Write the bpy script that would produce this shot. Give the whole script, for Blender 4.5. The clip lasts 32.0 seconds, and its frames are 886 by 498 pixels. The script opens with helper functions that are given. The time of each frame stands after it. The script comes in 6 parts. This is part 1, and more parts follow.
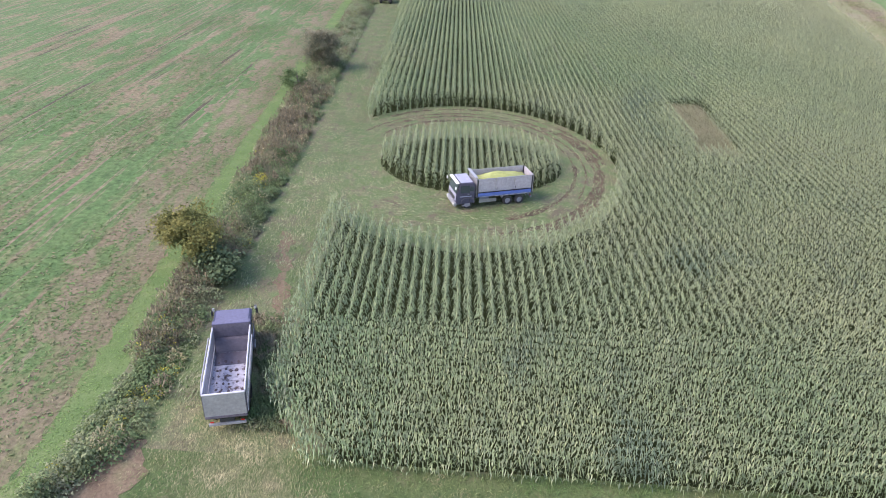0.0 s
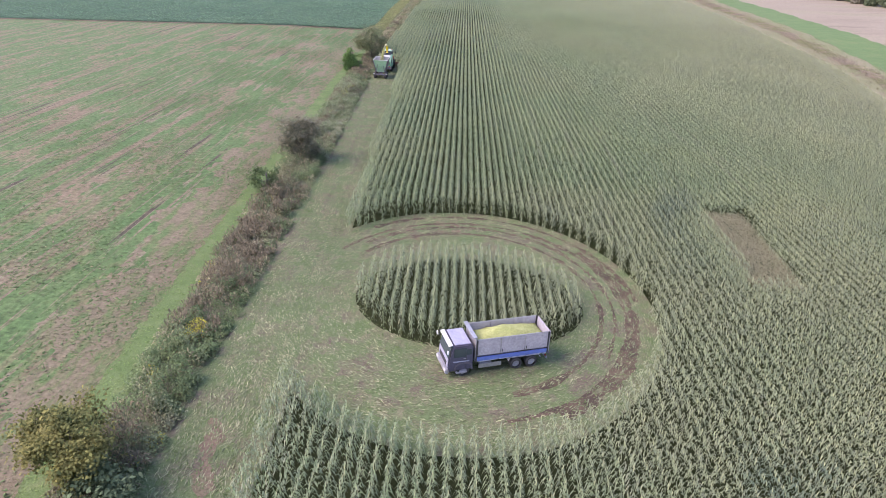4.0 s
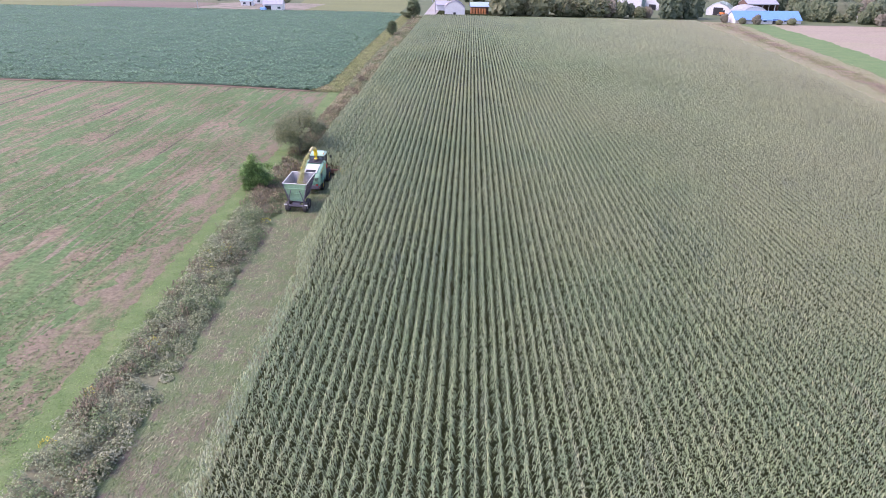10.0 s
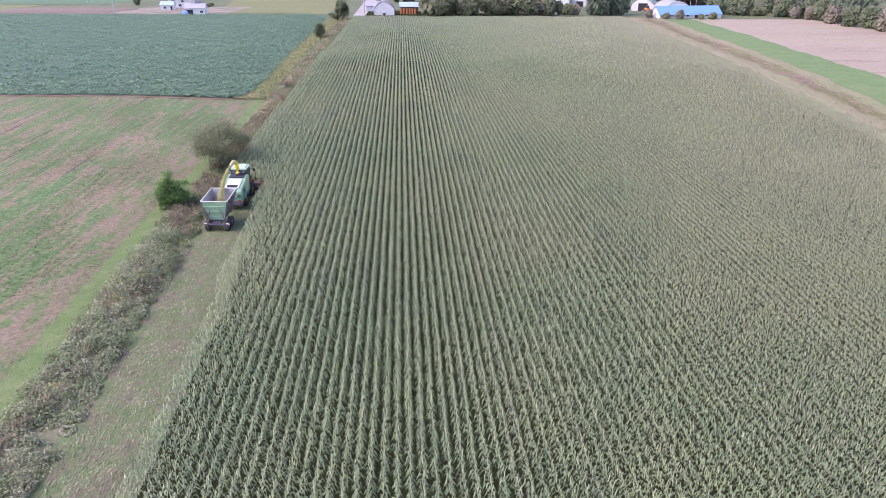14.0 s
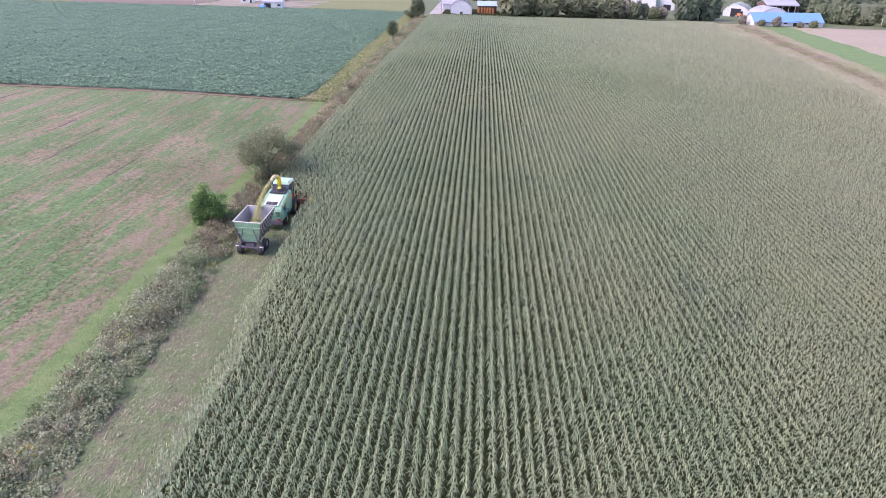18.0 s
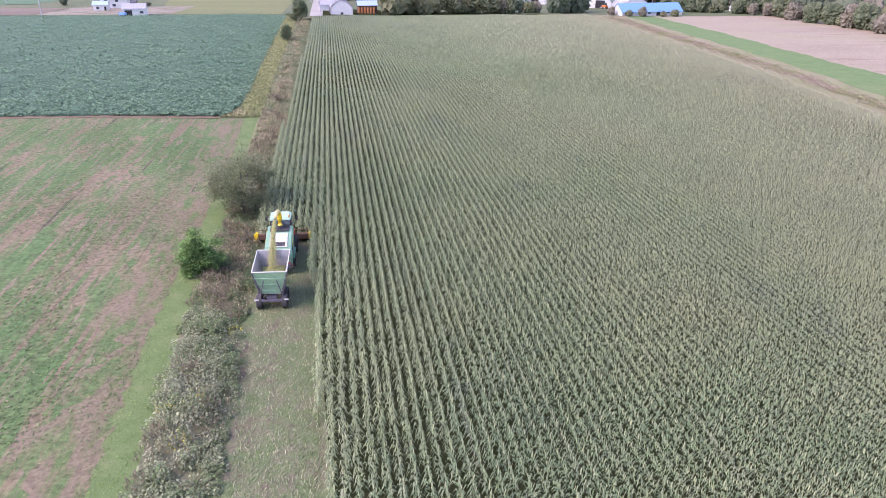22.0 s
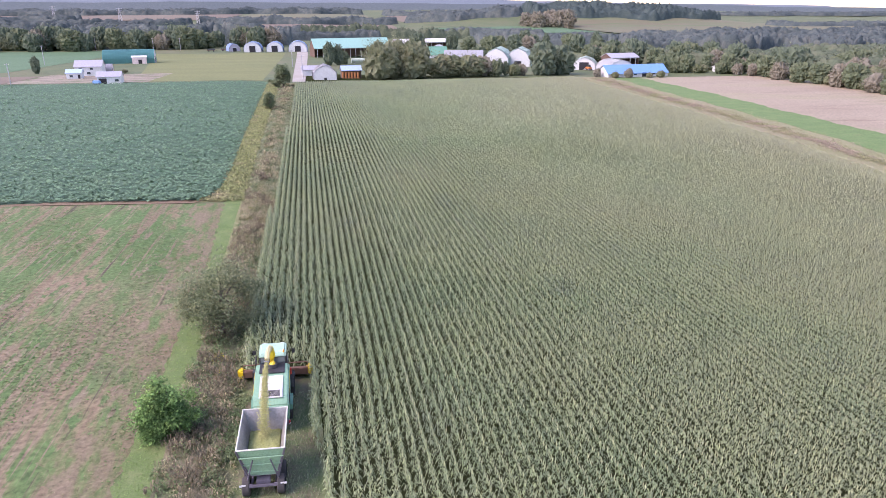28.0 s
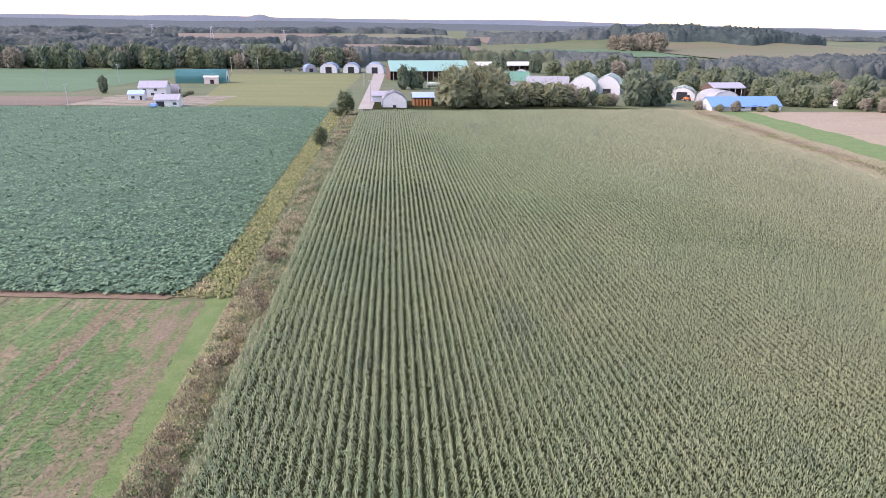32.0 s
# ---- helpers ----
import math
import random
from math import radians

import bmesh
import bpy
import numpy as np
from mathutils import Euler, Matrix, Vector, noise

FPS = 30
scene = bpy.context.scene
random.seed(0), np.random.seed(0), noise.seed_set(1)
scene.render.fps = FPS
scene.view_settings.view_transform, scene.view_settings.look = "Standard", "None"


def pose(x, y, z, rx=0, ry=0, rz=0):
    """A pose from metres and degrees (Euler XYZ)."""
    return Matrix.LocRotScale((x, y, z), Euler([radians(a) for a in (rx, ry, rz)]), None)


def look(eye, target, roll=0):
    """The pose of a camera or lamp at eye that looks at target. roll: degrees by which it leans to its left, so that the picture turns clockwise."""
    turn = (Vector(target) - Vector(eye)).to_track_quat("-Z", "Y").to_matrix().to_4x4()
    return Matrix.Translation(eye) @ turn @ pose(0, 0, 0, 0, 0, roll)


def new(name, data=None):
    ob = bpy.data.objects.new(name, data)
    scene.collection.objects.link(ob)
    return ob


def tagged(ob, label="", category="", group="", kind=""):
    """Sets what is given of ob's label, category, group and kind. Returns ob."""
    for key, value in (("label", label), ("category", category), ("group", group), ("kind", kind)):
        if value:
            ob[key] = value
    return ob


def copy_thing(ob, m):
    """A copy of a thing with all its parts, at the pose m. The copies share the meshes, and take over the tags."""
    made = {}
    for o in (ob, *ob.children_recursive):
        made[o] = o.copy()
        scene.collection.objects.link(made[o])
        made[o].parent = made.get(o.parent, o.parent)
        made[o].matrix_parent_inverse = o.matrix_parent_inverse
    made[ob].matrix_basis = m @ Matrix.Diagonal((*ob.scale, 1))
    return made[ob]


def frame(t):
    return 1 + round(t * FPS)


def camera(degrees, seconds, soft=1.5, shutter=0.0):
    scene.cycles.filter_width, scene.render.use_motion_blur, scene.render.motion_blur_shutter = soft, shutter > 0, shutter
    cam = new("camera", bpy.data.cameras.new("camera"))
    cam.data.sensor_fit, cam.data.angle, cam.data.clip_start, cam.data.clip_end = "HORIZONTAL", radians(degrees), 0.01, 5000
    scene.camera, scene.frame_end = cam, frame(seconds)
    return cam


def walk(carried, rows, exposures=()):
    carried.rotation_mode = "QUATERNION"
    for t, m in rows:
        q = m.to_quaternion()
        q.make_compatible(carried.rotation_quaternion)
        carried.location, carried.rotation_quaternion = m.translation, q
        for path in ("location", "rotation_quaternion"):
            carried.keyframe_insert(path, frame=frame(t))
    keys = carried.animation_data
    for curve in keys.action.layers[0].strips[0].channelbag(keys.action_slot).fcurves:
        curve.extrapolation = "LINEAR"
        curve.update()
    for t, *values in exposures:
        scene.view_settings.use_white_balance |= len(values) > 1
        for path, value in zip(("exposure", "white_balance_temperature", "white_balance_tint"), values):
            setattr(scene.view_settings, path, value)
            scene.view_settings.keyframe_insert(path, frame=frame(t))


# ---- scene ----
cam = camera(66.8, 32.0, soft=0.85)
PATH = [
    (0, (-6.133, -96.763, 29.044), (-6.228, -95.031, 28.048), 0.4),
    (0.5, (-5.929, -96.88, 28.852), (-6.038, -95.05, 28.052), 0.6),
    (1, (-5.892, -96.854, 28.601), (-6.002, -95.046, 27.753), 0.8),
    (1.5, (-5.96, -95.699, 28.636), (-6.068, -93.906, 27.757), 0.7),
    (2, (-5.974, -93.61, 28.702), (-6.082, -91.796, 27.867), 0.7),
    (2.5, (-6.102, -90.767, 28.77), (-6.209, -88.946, 27.95), 0.8),
    (4.5, (-6.311, -74.582, 29.829), (-6.418, -72.782, 28.966), 1.0),
    (5, (-6.461, -69.211, 29.948), (-6.569, -67.406, 29.092), 1.1),
    (5.5, (-6.664, -62.946, 30.06), (-6.775, -61.132, 29.224), 1.0),
    (6, (-7.043, -56.274, 30.173), (-7.153, -54.46, 29.337), 0.9),
    (6.5, (-7.402, -49.198, 30.332), (-7.507, -47.384, 29.496), 0.9),
    (7, (-7.649, -41.923, 30.531), (-7.748, -40.11, 29.694), 0.9),
    (7.5, (-7.689, -34.963, 30.835), (-7.819, -33.151, 29.999), 1.0),
    (8, (-7.747, -28.982, 31.172), (-7.873, -27.168, 30.339), 0.9),
    (8.5, (-7.662, -24.098, 31.447), (-7.791, -22.284, 30.614), 0.9),
    (9, (-7.059, -19.983, 31.643), (-7.188, -18.169, 30.811), 0.8),
    (9.5, (-6.106, -16.574, 31.809), (-6.235, -14.759, 30.979), 0.8),
    (10, (-4.946, -13.845, 31.937), (-5.067, -12.029, 31.109), 0.8),
    (10.5, (-4.086, -11.982, 32.002), (-4.21, -10.166, 31.175), 0.8),
    (11, (-3.729, -10.99, 32.015), (-3.845, -9.174, 31.185), 0.9),
    (11.5, (-3.764, -10.647, 32.006), (-3.891, -8.831, 31.176), 1.0),
    (12, (-3.855, -10.597, 31.996), (-4.02, -8.785, 31.166), 1.1),
    (12.5, (-3.879, -10.592, 32.006), (-4.066, -8.781, 31.176), 1.2),
    (13, (-3.831, -10.555, 32.013), (-4.029, -8.746, 31.183), 1.2),
    (13.5, (-3.754, -10.451, 31.999), (-3.834, -8.632, 31.171), 0.8),
    (14, (-3.92, -10.297, 31.972), (-3.873, -8.477, 31.144), 0.2),
    (14.5, (-4.174, -9.876, 31.917), (-4.101, -8.057, 31.088), 0.2),
    (16.5, (-3.955, -5.406, 31.754), (-3.859, -3.591, 30.92), 0.2),
    (17, (-3.62, -3.569, 31.787), (-3.539, -1.752, 30.954), 0.1),
    (17.5, (-3.23, -1.46, 31.829), (-3.29, 0.357, 30.996), 0.8),
    (18, (-2.965, 0.565, 31.813), (-3.112, 2.376, 30.977), 1.2),
    (18.5, (-2.989, 2.434, 31.751), (-3.153, 4.243, 30.915), 1.4),
    (19, (-3.678, 3.972, 31.654), (-3.846, 5.781, 30.818), 1.5),
    (19.5, (-5.141, 5.112, 31.519), (-5.314, 6.921, 30.683), 1.7),
    (20, (-7.31, 5.977, 31.369), (-7.486, 7.785, 30.533), 1.9),
    (20.5, (-9.98, 6.717, 31.24), (-10.058, 8.533, 30.407), 1.6),
    (21, (-13.197, 7.416, 31.146), (-13.161, 9.235, 30.315), 1.2),
    (21.5, (-16.645, 8.251, 31.078), (-16.473, 10.062, 30.247), 0.7),
    (22, (-20.044, 9.251, 31.061), (-19.812, 11.054, 30.227), 0.4),
    (22.5, (-22.533, 10.538, 31.102), (-22.268, 12.338, 30.272), 0.2),
    (23, (-24.131, 11.681, 31.135), (-23.856, 13.48, 30.307), 0.1),
    (23.5, (-24.834, 12.436, 31.116), (-24.554, 14.254, 30.33), 0.1),
    (24, (-25.178, 12.721, 31.055), (-24.886, 14.561, 30.328), 0.1),
    (24.5, (-25.463, 12.829, 30.983), (-25.161, 14.701, 30.347), -0.0),
    (25, (-25.703, 13.029, 30.858), (-25.394, 14.908, 30.245), 0.0),
    (25.5, (-25.656, 13.949, 30.741), (-25.354, 15.77, 29.973), 0.1),
    (27.5, (-23.278, 22.78, 30.794), (-22.984, 24.601, 30.023), 0.1),
    (28, (-22.596, 26.0, 30.939), (-22.298, 27.857, 30.259), -0.1),
    (28.5, (-21.877, 29.821, 31.01), (-21.577, 31.697, 30.386), -0.1),
    (29, (-21.118, 34.011, 31.078), (-20.817, 35.887, 30.452), -0.1),
    (29.5, (-20.383, 38.3, 31.152), (-20.095, 40.177, 30.526), -0.1),
    (30, (-19.585, 42.611, 31.254), (-19.327, 44.493, 30.627), 0.1),
    (30.5, (-18.808, 47.01, 31.374), (-18.569, 48.893, 30.744), 0.1),
    (31, (-17.946, 51.546, 31.438), (-17.799, 53.438, 30.808), 0.4),
    (31.5, (-17.24, 56.213, 31.506), (-17.133, 58.108, 30.876), 0.5),
    (32, (-16.601, 60.969, 31.582), (-16.52, 62.866, 30.954), 0.5),
]
walk(cam, [(t, look(eye, target, roll)) for t, eye, target, roll in PATH], exposures=[(0, 1.57, 7250, 22), (2, 1.55, 7250, 28), (5, 1.58, 7100, 34), (8, 1.66, 6850, 40), (20, 1.68, 6850, 43), (25, 1.72, 6950, 40), (28, 1.65, 7150, 38), (32, 1.61, 7450, 35)])

# ---- light ----
SUN_EL, SUN_AZ = radians(46), radians(255)
world = bpy.data.worlds.new("overcast_sky")
scene.world = world
world.use_nodes = True
wn = world.node_tree.nodes
bg = wn["Background"]
sky = wn.new("ShaderNodeTexSky")
sky.sky_type, sky.sun_disc = "NISHITA", False
sky.sun_elevation, sky.sun_rotation = SUN_EL, SUN_AZ
sky.air_density, sky.dust_density, sky.ozone_density = 1.2, 0.4, 2.0
world.node_tree.links.new(sky.outputs[0], bg.inputs[0])
bg.inputs[1].default_value = 0.13
sun = new("sun", bpy.data.lights.new("sun", "SUN"))
sun.data.energy, sun.data.angle, sun.data.color = 1.7, radians(40), (1.0, 0.96, 0.9)
sun.matrix_world = look((0, 0, 0), (-math.sin(SUN_AZ) * math.cos(SUN_EL), -math.cos(SUN_AZ) * math.cos(SUN_EL), -math.sin(SUN_EL)))

# ---- plan ----
K = -0.033                                   # the crop rows and the hedge lean this much to -x per metre of y
rng = np.random.default_rng(7)


def gz(x, y):
    """Height of the land: a faint cross slope, then a fall towards the farm."""
    return 0.3 - 0.03 * np.clip(x, -70, 110) - 0.02 * np.clip(np.asarray(y, float) - 180, 0, 400)


def far_rise(x, y):
    """A low wooded hill, and the land rising slowly to the horizon."""
    hill = 30 * np.exp(-(np.abs(x - 540) / 330) ** 3 - ((y - 1610) / 160) ** 2)
    return hill + np.clip((y - 1700) / 2200, 0, 1) * (30 + 10 * np.sin(x / 700 + 0.6))


def at_u(u, y):
    return u + K * y


def curve1(points):
    xs, ys = zip(*points)
    return lambda v: np.interp(v, xs, ys)


STRIP_L = curve1([(-90, -33.0), (-76, -30.2), (-71.6, -27.0), (-42, -26.8), (-11, -27.1), (30, -27.9), (55, -28.6), (110, -28.9), (134, -28.4), (198, -27.8), (350, -27.0)])          # u of the hedge's right side
HEDGE_L = curve1([(-90, -30.0), (-70, -30.3), (-43, -31.2), (-19, -32.5), (38, -33.4), (60, -34.0), (109, -33.2), (350, -34.5)])
VERGE_L = curve1([(-120, -31.5), (-70, -32.1), (-43, -33.3), (-20, -34.1), (38, -35.5), (60, -36.0), (105, -35.2), (129, -36.1), (400, -36.5)])
CUT_R = curve1([(-70, -20.5), (-13, -20.7), (20, -21.6), (45, -22.0), (55, -22.6), (76, -23.1)])       # u of the standing crop beside the cut strip
HEADER_Y = 78.0
HEAD_Y = -71.6
SOY_R = curve1([(134, -45.0), (136, -43.4), (142, -42.2), (160, -42.5), (198, -44.4), (350, -51.2)])
FIELD_R = curve1([(-100, 38), (92, 81), (123, 83.5), (158, 86), (210, 91), (258, 95.5), (340, 102), (420, 109)])
GREEN_L = curve1([(-100, 58), (92, 97), (150, 106), (204, 114), (262, 120.5), (300, 123.5), (367, 131), (420, 135)])
BARE_L = curve1([(-100, 85), (100, 117), (181, 129), (240, 135), (303, 142.5), (385, 148), (420, 151)])
RING = (-7.5, -28.2, 16.2, 19.2)
CORE = (-6.9, -28.3, 9.6, 7.6)


def field_far(x):
    return 341 + 0.38 * x


def in_ell(x, y, e, grow=0.0):
    return ((x - e[0]) / (e[2] + grow)) ** 2 + ((y - e[1]) / (e[3] + grow)) ** 2 < 1


def corn_here(x, y):
    u = x - K * y
    ok = (y > HEAD_Y) & (x < FIELD_R(y)) & (y < field_far(x))
    ok &= np.where(y < HEADER_Y, u > CUT_R(y), u > STRIP_L(y) + 0.1)
    ok &= ~in_ell(x, y, RING) | in_ell(x, y, CORE)
    ok &= ~((x > 18.9) & (x < 23.4) & (y > -24) & (y < -6.4))
    ok &= ~((y < -60) & (x < -15.4 - (y + 71) * 0.7))
    return ok


# ---- materials ----
def ramp(nt, fac, cols):
    r = nt.nodes.new("ShaderNodeValToRGB")
    el = r.color_ramp.elements
    while len(el) < len(cols):
        el.new(0.5)
    for e, (p, c) in zip(el, cols):
        e.position, e.color = p, (*c, 1)
    nt.links.new(fac, r.inputs[0])
    return r.outputs[0]


def noise_tex(nt, vec, scale, detail=4.0, rough=0.55):
    n = nt.nodes.new("ShaderNodeTexNoise")
    n.inputs["Scale"].default_value, n.inputs["Detail"].default_value, n.inputs["Roughness"].default_value = scale, detail, rough
    if vec:
        nt.links.new(vec, n.inputs["Vector"])
    return n.outputs[0]


def mixed(nt, kind, a, b, fac):
    m = nt.nodes.new("ShaderNodeMix")
    m.data_type, m.blend_type = "RGBA", kind
    for sock, v in ((m.inputs[0], fac), (m.inputs[6], a), (m.inputs[7], b)):
        if isinstance(v, (int, float)):
            sock.default_value = v
        elif isinstance(v, tuple):
            sock.default_value = (*v, 1)
        else:
            nt.links.new(v, sock)
    return m.outputs[2]


MATS = {}


def mat(name, cols, scale=1.0, fine=8.0, rough=0.85, metal=0.0, bump=0.3, island=0.0, obrand=0.0, stretch=(1, 1, 1), dirt=0.25, extra=None, through_leaf=0.0, spec=0.3, ripe=None):
    """Colours over coarse noise, a fine grain that darkens and lightens, relief, and a shift for each leaf or piece."""
    if name in MATS:
        return MATS[name]
    m = MATS[name] = bpy.data.materials.new(name)
    m.use_nodes = True
    nt = m.node_tree
    b = nt.nodes["Principled BSDF"]
    geo = nt.nodes.new("ShaderNodeNewGeometry")
    mp = nt.nodes.new("ShaderNodeMapping")
    mp.inputs["Scale"].default_value = stretch
    mp.inputs["Rotation"].default_value = (0, 0, math.atan(-K))
    nt.links.new(geo.outputs["Position"], mp.inputs[0])
    vec = mp.outputs[0]
    coarse = noise_tex(nt, vec, scale, 5.0, 0.6)
    col = ramp(nt, coarse, cols) if len(cols) > 1 else ramp(nt, coarse, [(0.3, cols[0][1]), (0.7, tuple(v * 0.9 for v in cols[0][1]))])
    if extra:
        for sc, lo, hi, c, st in extra:
            mp2 = nt.nodes.new("ShaderNodeMapping")
            mp2.inputs["Scale"].default_value = st
            mp2.inputs["Rotation"].default_value = (0, 0, math.atan(-K))
            mp2.inputs["Location"].default_value = (sc * 3.1, sc * 1.7, 0)
            nt.links.new(geo.outputs["Position"], mp2.inputs[0])
            f = ramp(nt, noise_tex(nt, mp2.outputs[0], sc, 6.0, 0.62), [(lo, (0, 0, 0)), (hi, (1, 1, 1))])
            col = mixed(nt, "MIX", col, c, f)
    if ripe:                                               # the crop ripens across the field
        part_x = nt.nodes.new("ShaderNodeSeparateXYZ")
        nt.links.new(geo.outputs["Position"], part_x.inputs[0])
        span = nt.nodes.new("ShaderNodeMapRange")
        span.inputs["From Min"].default_value, span.inputs["From Max"].default_value, span.inputs["To Max"].default_value = ripe[0], ripe[1], 0.75
        nt.links.new(part_x.outputs[0], span.inputs["Value"])
        col = mixed(nt, "MIX", col, ripe[2], span.outputs[0])
    grain = noise_tex(nt, geo.outputs["Position"], fine, 6.0, 0.65)
    g = ramp(nt, grain, [(0.25, (1 - dirt,) * 3), (0.75, (1 + dirt,) * 3)])
    col = mixed(nt, "MULTIPLY", col, g, 1.0)
    for amount, kind in ((island, "isl"), (obrand, "ob")):
        if amount:
            if kind == "isl":
                r = geo.outputs["Random Per Island"]
            else:
                r = nt.nodes.new("ShaderNodeObjectInfo").outputs["Random"]
            col = mixed(nt, "MULTIPLY", col, ramp(nt, r, [(0.0, (1 - amount, 1 - amount * 0.9, 1 - amount)), (0.55, (1, 1, 1)), (1.0, (1 + amount * 1.1, 1 + amount, 1 + amount * 0.75))]), 1.0)
    nt.links.new(col, b.inputs["Base Color"])
    b.inputs["Roughness"].default_value, b.inputs["Metallic"].default_value = rough, metal
    b.inputs["Specular IOR Level"].default_value = spec
    if through_leaf:
        b.inputs["Subsurface Weight"].default_value = 0.0
        tr = nt.nodes.new("ShaderNodeBsdfTranslucent")
        nt.links.new(col, tr.inputs[0])
        ms = nt.nodes.new("ShaderNodeMixShader")
        ms.inputs[0].default_value = through_leaf
        nt.links.new(b.outputs[0], ms.inputs[1])
        nt.links.new(tr.outputs[0], ms.inputs[2])
        nt.links.new(ms.outputs[0], nt.nodes["Material Output"].inputs[0])
    if bump:
        bp = nt.nodes.new("ShaderNodeBump")
        bp.inputs["Strength"].default_value, bp.inputs["Distance"].default_value = bump, 0.05
        nt.links.new(grain, bp.inputs["Height"])
        nt.links.new(bp.outputs[0], b.inputs["Normal"])
    return m


S1 = (1, 1, 1)
M_LAND = mat("meadow_land", [(0.3, (0.07, 0.10, 0.048)), (0.5, (0.10, 0.125, 0.058)), (0.7, (0.13, 0.128, 0.072))], 0.02, 0.6, bump=0)
M_HAY = mat("mown_meadow", [(0.33, (0.19, 0.142, 0.092)), (0.40, (0.165, 0.145, 0.08)), (0.445, (0.115, 0.145, 0.06)), (0.50, (0.09, 0.145, 0.052)), (0.66, (0.073, 0.142, 0.047))], 0.32, 2.2, bump=0.8, dirt=0.55,
            stretch=(1, 0.32, 1), extra=[(1.1, 0.52, 0.59, (0.072, 0.132, 0.045), (1, 0.45, 1)), (0.6, 0.55, 0.62, (0.175, 0.135, 0.085), (1, 0.04, 1)), (1.2, 0.575, 0.64, (0.185, 0.155, 0.10), (1, 0.12, 1)), (2.0, 0.575, 0.625, (0.185, 0.145, 0.095), (1, 0.02, 1)), (0.05, 0.6, 0.75, (0.165, 0.14, 0.085), (1, 0.4, 1)), (0.8, 0.63, 0.66, (0.08, 0.065, 0.045), (1, 0.03, 1))])
M_MARGIN = mat("dry_meadow_margin", [(0.36, (0.188, 0.148, 0.098)), (0.48, (0.165, 0.14, 0.086)), (0.55, (0.13, 0.145, 0.066)), (0.62, (0.09, 0.145, 0.052))], 0.7, 3.0, bump=0.6, dirt=0.45, stretch=(1, 0.3, 1))
M_VERGE = mat("short_verge_grass", [(0.3, (0.095, 0.16, 0.052)), (0.55, (0.128, 0.188, 0.068)), (0.75, (0.175, 0.21, 0.092))], 0.5, 9.0, bump=0.5)
M_CUT = mat("cut_stubble_ground", [(0.36, (0.145, 0.13, 0.082)), (0.46, (0.145, 0.152, 0.083)), (0.56, (0.12, 0.16, 0.07)), (0.68, (0.10, 0.15, 0.06))], 0.5, 7.0, bump=0.8, dirt=0.5,
            extra=[(0.35, 0.6, 0.7, (0.135, 0.112, 0.078), (1, 0.2, 1)), (1.3, 0.56, 0.7, (0.2, 0.195, 0.115), (1, 0.3, 1))])
# near-black tone paints the shade of the row gaps into the soil
M_SOIL = mat("row_shade_soil", [(0.3, (0.022, 0.029, 0.013)), (0.7, (0.04, 0.046, 0.022))], 0.8, 6.0, bump=0.6, spec=0.0)
M_TRACK = mat("wheel_track_soil", [(0.3, (0.14, 0.095, 0.066)), (0.55, (0.185, 0.135, 0.092)), (0.75, (0.165, 0.152, 0.085))], 0.6, 6.0, bump=0.8, dirt=0.4)
M_SOYB = mat("soy_ground", [(0.35, (0.06, 0.125, 0.08)), (0.65, (0.085, 0.155, 0.10))], 0.3, 2.0, bump=0.4)
M_PLOUGH = mat("harrowed_soil", [(0.3, (0.25, 0.20, 0.145)), (0.5, (0.29, 0.238, 0.172)), (0.66, (0.25, 0.228, 0.135))], 0.03, 1.2, bump=0.4, stretch=(0.4, 1, 1), dirt=0.32, extra=[(0.22, 0.58, 0.68, (0.215, 0.165, 0.115), (0.12, 1, 1)), (0.05, 0.6, 0.72, (0.22, 0.215, 0.125), (0.4, 1, 1))])
M_LANE = mat("gravel_lane", [(0.3, (0.28, 0.26, 0.23)), (0.7, (0.34, 0.32, 0.29))], 0.1, 3.0, bump=0.2)
M_GRASS2 = mat("green_strip_grass", [(0.3, (0.088, 0.155, 0.05)), (0.5, (0.105, 0.175, 0.058)), (0.7, (0.135, 0.185, 0.07))], 0.2, 2.0, bump=0.3, dirt=0.35)
M_WEEDG = mat("weedy_bank", [(0.3, (0.25, 0.215, 0.13)), (0.5, (0.18, 0.20, 0.09)), (0.7, (0.29, 0.24, 0.16))], 0.15, 2.0, bump=0.5)
M_BANK = mat("yellowed_bank_grass", [(0.3, (0.19, 0.205, 0.095)), (0.5, (0.22, 0.215, 0.115)), (0.7, (0.25, 0.215, 0.14))], 0.12, 2.0, bump=0.5, stretch=(1, 0.4, 1))
M_OATS = mat("yellow_green_crop", [(0.3, (0.125, 0.145, 0.055)), (0.7, (0.16, 0.17, 0.066))], 0.05, 1.0, bump=0.3, stretch=(0.3, 1, 1), dirt=0.3)
M_CORN = mat("corn_leaf", [(0.28, (0.132, 0.207, 0.093)), (0.48, (0.16, 0.234, 0.106)), (0.62, (0.193, 0.258, 0.112)), (0.76, (0.235, 0.282, 0.118))], 0.05, 1.1, rough=0.38, bump=0, island=0.32, dirt=0.45, through_leaf=0.08, spec=0.95,
             extra=[(0.012, 0.44, 0.7, (0.245, 0.27, 0.15), S1), (1.1, 0.58, 0.70, (0.245, 0.255, 0.165), (1, 0.012, 1)), (1.7, 0.62, 0.74, (0.235, 0.26, 0.09), (1, 0.02, 1)), (0.09, 0.60, 0.68, (0.12, 0.17, 0.10), (1, 0.6, 1))], ripe=(15, 95, (0.31, 0.285, 0.185)))
